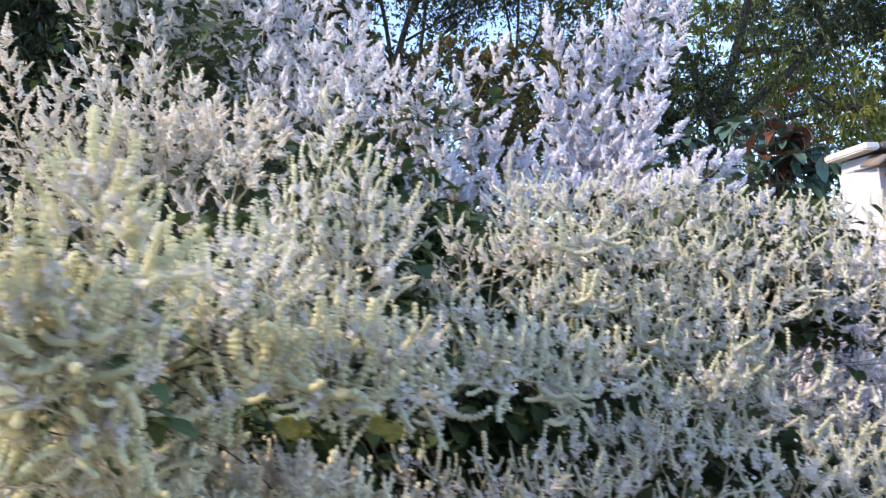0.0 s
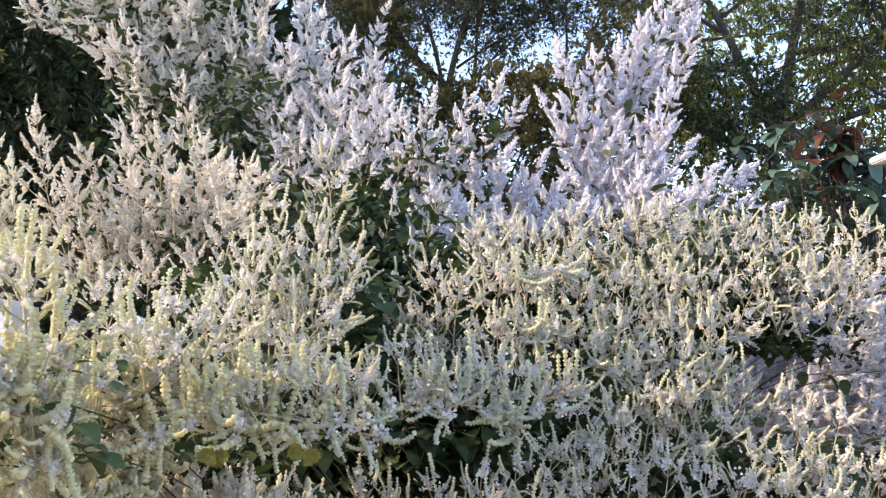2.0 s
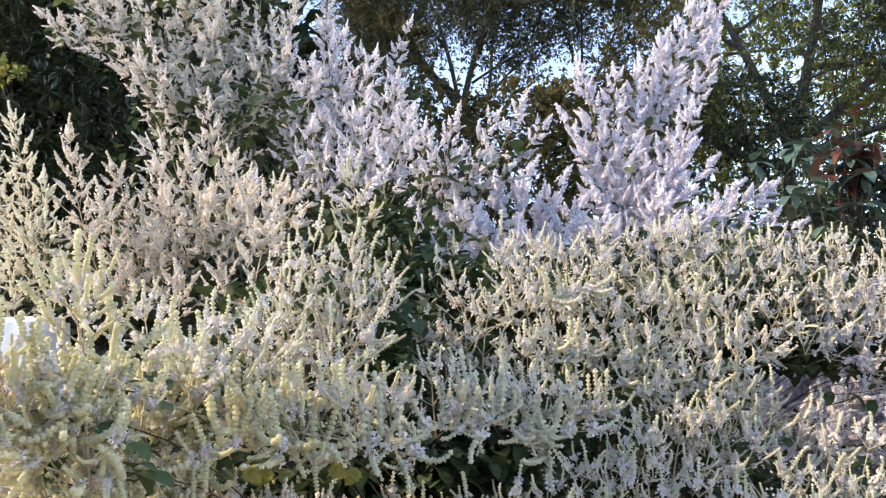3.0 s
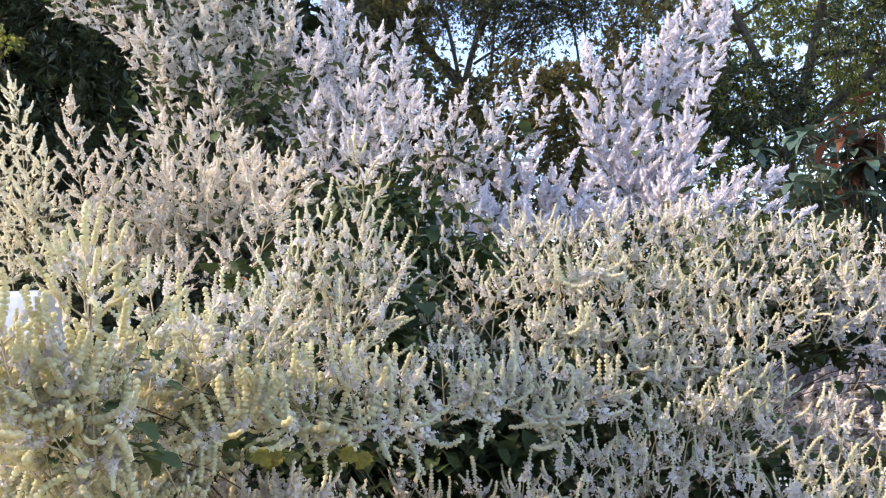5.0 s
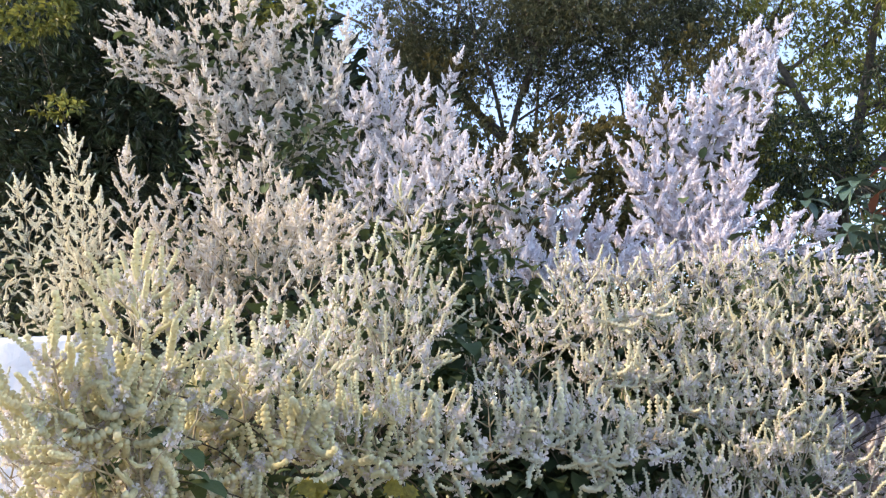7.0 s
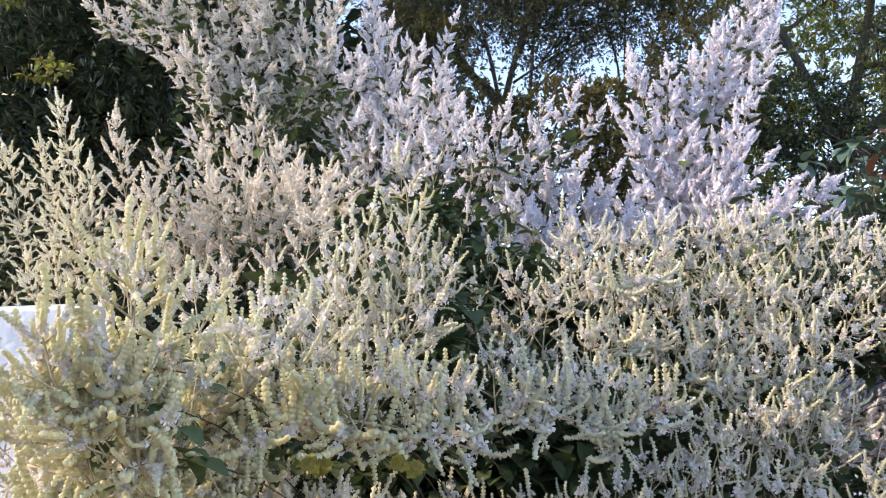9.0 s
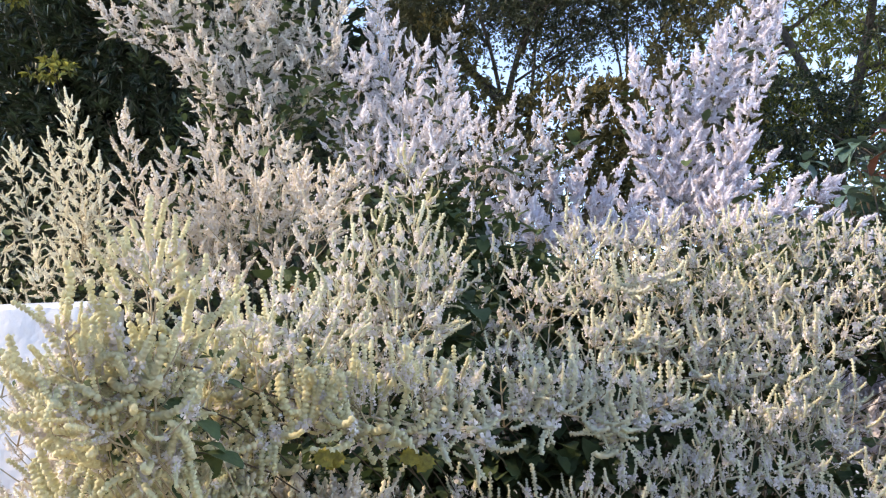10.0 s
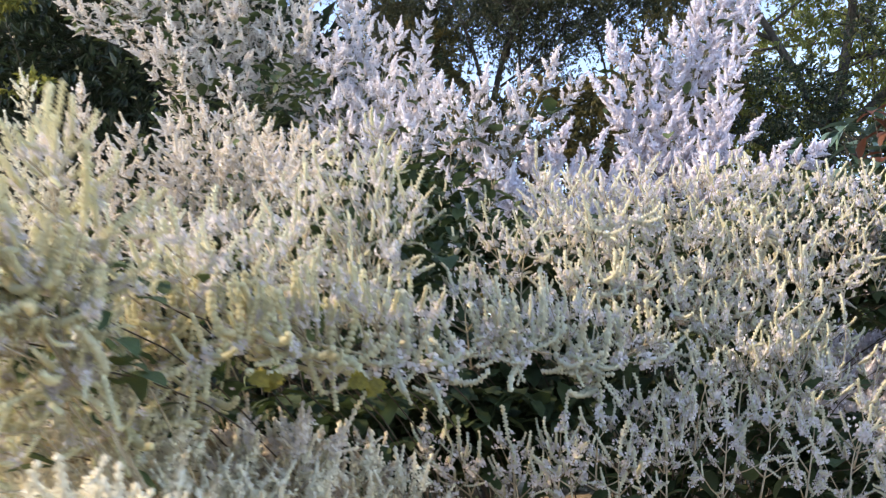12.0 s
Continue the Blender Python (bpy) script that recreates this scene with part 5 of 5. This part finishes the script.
plumes(side, "lilac", [
    (0.814, 2.654, 1.333, 0.86, 2.609, 1.487, 0.084),
    (0.906, 2.635, 1.324, 0.952, 2.59, 1.476, 0.085),
    (0.978, 2.659, 1.346, 0.997, 2.611, 1.5, 0.096),
    (0.959, 2.516, 1.366, 1.029, 2.476, 1.509, 0.095),
    (1.093, 2.533, 1.338, 1.123, 2.488, 1.482, 0.09),
    (0.805, 2.602, 1.203, 0.831, 2.555, 1.355, 0.096),
    (0.86, 2.63, 1.198, 0.909, 2.586, 1.351, 0.087),
    (0.9, 2.522, 1.255, 0.964, 2.481, 1.4, 0.085),
    (1.064, 2.783, 1.215, 1.136, 2.74, 1.375, 0.095),
    (1.164, 2.736, 1.195, 1.185, 2.688, 1.353, 0.09),
], 503, leafy=1, upward=0.3, gap=0.04, fuzz=0, big=0.75)
plumes(front, "green", [
    (-0.211, 1.174, 1.423, -0.201, 1.138, 1.511, 0.045),
    (-0.209, 1.173, 1.435, -0.152, 1.142, 1.462, 0.03),
    (-0.211, 1.173, 1.433, -0.176, 1.147, 1.396, 0.03),
    (-0.215, 1.173, 1.435, -0.22, 1.147, 1.384, 0.03),
    (-0.218, 1.173, 1.438, -0.252, 1.145, 1.403, 0.035),
    (-0.216, 1.173, 1.44, -0.243, 1.14, 1.47, 0.035),
    (-0.266, 1.174, 1.404, -0.272, 1.147, 1.366, 0.035),
    (-0.247, 1.17, 1.467, -0.237, 1.135, 1.541, 0.04),
], 132, fuzz=1, gap=0.021, leafy=1, down=True)
plumes(front, "cream", [
    (1.137, 2.565, 1.57, 1.252, 2.536, 1.609, 0.063),
    (1.269, 2.637, 1.547, 1.391, 2.605, 1.616, 0.063),
    (1.248, 2.731, 1.496, 1.389, 2.702, 1.536, 0.061),
    (1.429, 2.859, 1.482, 1.538, 2.828, 1.541, 0.084),
    (1.181, 2.686, 1.152, 1.295, 2.653, 1.228, 0.062),
    (1.266, 2.652, 1.186, 1.384, 2.621, 1.229, 0.07),
    (1.454, 2.878, 1.113, 1.555, 2.846, 1.182, 0.08),
    (1.274, 2.736, 1.065, 1.365, 2.705, 1.112, 0.085),
    (1.269, 2.639, 1.051, 1.388, 2.606, 1.136, 0.072),
    (1.238, 2.76, 0.949, 1.345, 2.727, 1.026, 0.076),
    (1.222, 2.619, 0.982, 1.34, 2.586, 1.059, 0.084),
], 133, leafy=1, upward=0.3, gap=0.03, fuzz=1)
plumes(side, "lilac", [
    (1.179, 2.643, 1.345, 1.291, 2.609, 1.432, 0.081),
    (1.252, 2.686, 1.38, 1.389, 2.657, 1.418, 0.078),
    (1.414, 2.847, 1.35, 1.549, 2.814, 1.431, 0.065),
    (1.257, 2.778, 1.291, 1.364, 2.747, 1.349, 0.07),
    (1.333, 2.788, 1.214, 1.476, 2.755, 1.309, 0.08),
], 504, leafy=1, upward=0.3, gap=0.04, fuzz=0, big=0.75)
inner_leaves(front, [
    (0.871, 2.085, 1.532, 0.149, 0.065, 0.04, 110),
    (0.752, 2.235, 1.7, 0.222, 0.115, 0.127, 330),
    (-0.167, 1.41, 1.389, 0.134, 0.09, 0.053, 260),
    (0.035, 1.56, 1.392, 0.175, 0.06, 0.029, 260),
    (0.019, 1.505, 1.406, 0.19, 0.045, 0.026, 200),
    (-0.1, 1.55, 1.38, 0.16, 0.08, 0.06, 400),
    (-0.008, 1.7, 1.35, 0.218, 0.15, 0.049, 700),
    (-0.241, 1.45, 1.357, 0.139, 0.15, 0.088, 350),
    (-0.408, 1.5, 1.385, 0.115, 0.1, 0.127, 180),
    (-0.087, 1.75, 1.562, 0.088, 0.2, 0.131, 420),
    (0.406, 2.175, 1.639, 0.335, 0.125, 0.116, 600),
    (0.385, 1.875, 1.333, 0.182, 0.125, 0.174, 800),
], 31, "round leaves inside the shrub, coloured dark for shade")
inner_leaves(front, [
    (0.643, 1.81, 1.26, 0.116, 0.09, 0.086, 300),
    (-0.197, 1.65, 1.615, 0.153, 0.15, 0.112, 500),
    (0.091, 1.7, 1.458, 0.175, 0.15, 0.083, 500),
    (0.823, 1.85, 1.198, 0.126, 0.1, 0.081, 200),
    (-0.09, 2.274, 1.825, 0.1, 0.12, 0.09, 180),
    (-0, 2.196, 1.722, 0.12, 0.1, 0.08, 350),
    (-0.234, 2.35, 1.895, 0.1, 0.12, 0.08, 250),
    (0.265, 2.236, 1.655, 0.15, 0.08, 0.08, 300),
    (0.307, 2.153, 1.546, 0.15, 0.08, 0.06, 250),
    (0.42, 2.05, 1.62, 0.36, 0.10, 0.10, 900),
    (0.80, 2.15, 1.58, 0.22, 0.10, 0.08, 350),
], 36, "round leaves inside the shrub, coloured dark for shade")
inner_leaves(left, [
    (-0.613, 2.15, 1.843, 0.271, 0.1, 0.111, 380),
    (-1.175, 2.2, 1.818, 0.231, 0.05, 0.091, 140),
], 32, "round leaves inside the shrub, coloured dark for shade")
inner_leaves(rear, [
    (-1.002, 3.225, 2.402, 0.373, 0.175, 0.373, 450),
    (-0.666, 2.85, 2.335, 0.138, 0.1, 0.154, 160),
    (-0.462, 3.325, 2.348, 0.252, 0.175, 0.295, 420),
    (-0.157, 2.725, 1.992, 0.134, 0.125, 0.115, 300),
    (-0.126, 2.4, 1.736, 0.168, 0.2, 0.09, 420),
    (-1.053, 3.3, 3.084, 0.32, 0.1, 0.22, 160),
], 33, "round leaves inside the shrub, coloured dark for shade")
inner_leaves(lilac, [
    (0.466, 3.025, 1.853, 0.492, 0.175, 0.107, 650),
    (0.556, 3.325, 2.229, 0.201, 0.075, 0.275, 220),
], 34, "green leaves inside the shrub, darkened for shade")
inner_leaves(side, [
    (0.985, 2.58, 1.53, 0.166, 0.08, 0.027, 90),
    (1.035, 2.825, 1.334, 0.247, 0.075, 0.051, 120),
], 35, "round leaves along the sprays, coloured dark for shade")
rng = random.Random(77)
for x, y, z, turn in ((-0.10, 1.06, 1.47, 0.5), (-0.075, 1.07, 1.465, -0.6), (-0.03, 1.13, 1.46, 0.7), (0.0, 1.14, 1.455, -0.3), (0.02, 1.85, 1.6, 0.4), (0.06, 1.8, 1.55, -0.7)):
    hang("leaf", LEAF_Y, front, aimed(Vector((x, y, z)), Vector((turn, -0.35, -0.25)), Vector((rng.uniform(-0.3, 0.3), -1, 0.5)), 0.42), "yellowed leaf")
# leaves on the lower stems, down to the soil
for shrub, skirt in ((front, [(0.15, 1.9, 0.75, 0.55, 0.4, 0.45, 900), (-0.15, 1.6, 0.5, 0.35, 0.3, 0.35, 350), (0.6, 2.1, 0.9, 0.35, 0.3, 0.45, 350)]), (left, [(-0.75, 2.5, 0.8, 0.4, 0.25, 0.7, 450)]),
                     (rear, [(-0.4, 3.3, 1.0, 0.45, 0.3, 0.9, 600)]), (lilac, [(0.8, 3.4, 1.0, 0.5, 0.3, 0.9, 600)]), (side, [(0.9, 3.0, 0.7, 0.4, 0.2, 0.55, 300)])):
    inner_leaves(shrub, skirt, 61, "round leaves on the lower stems, coloured dark for shade")
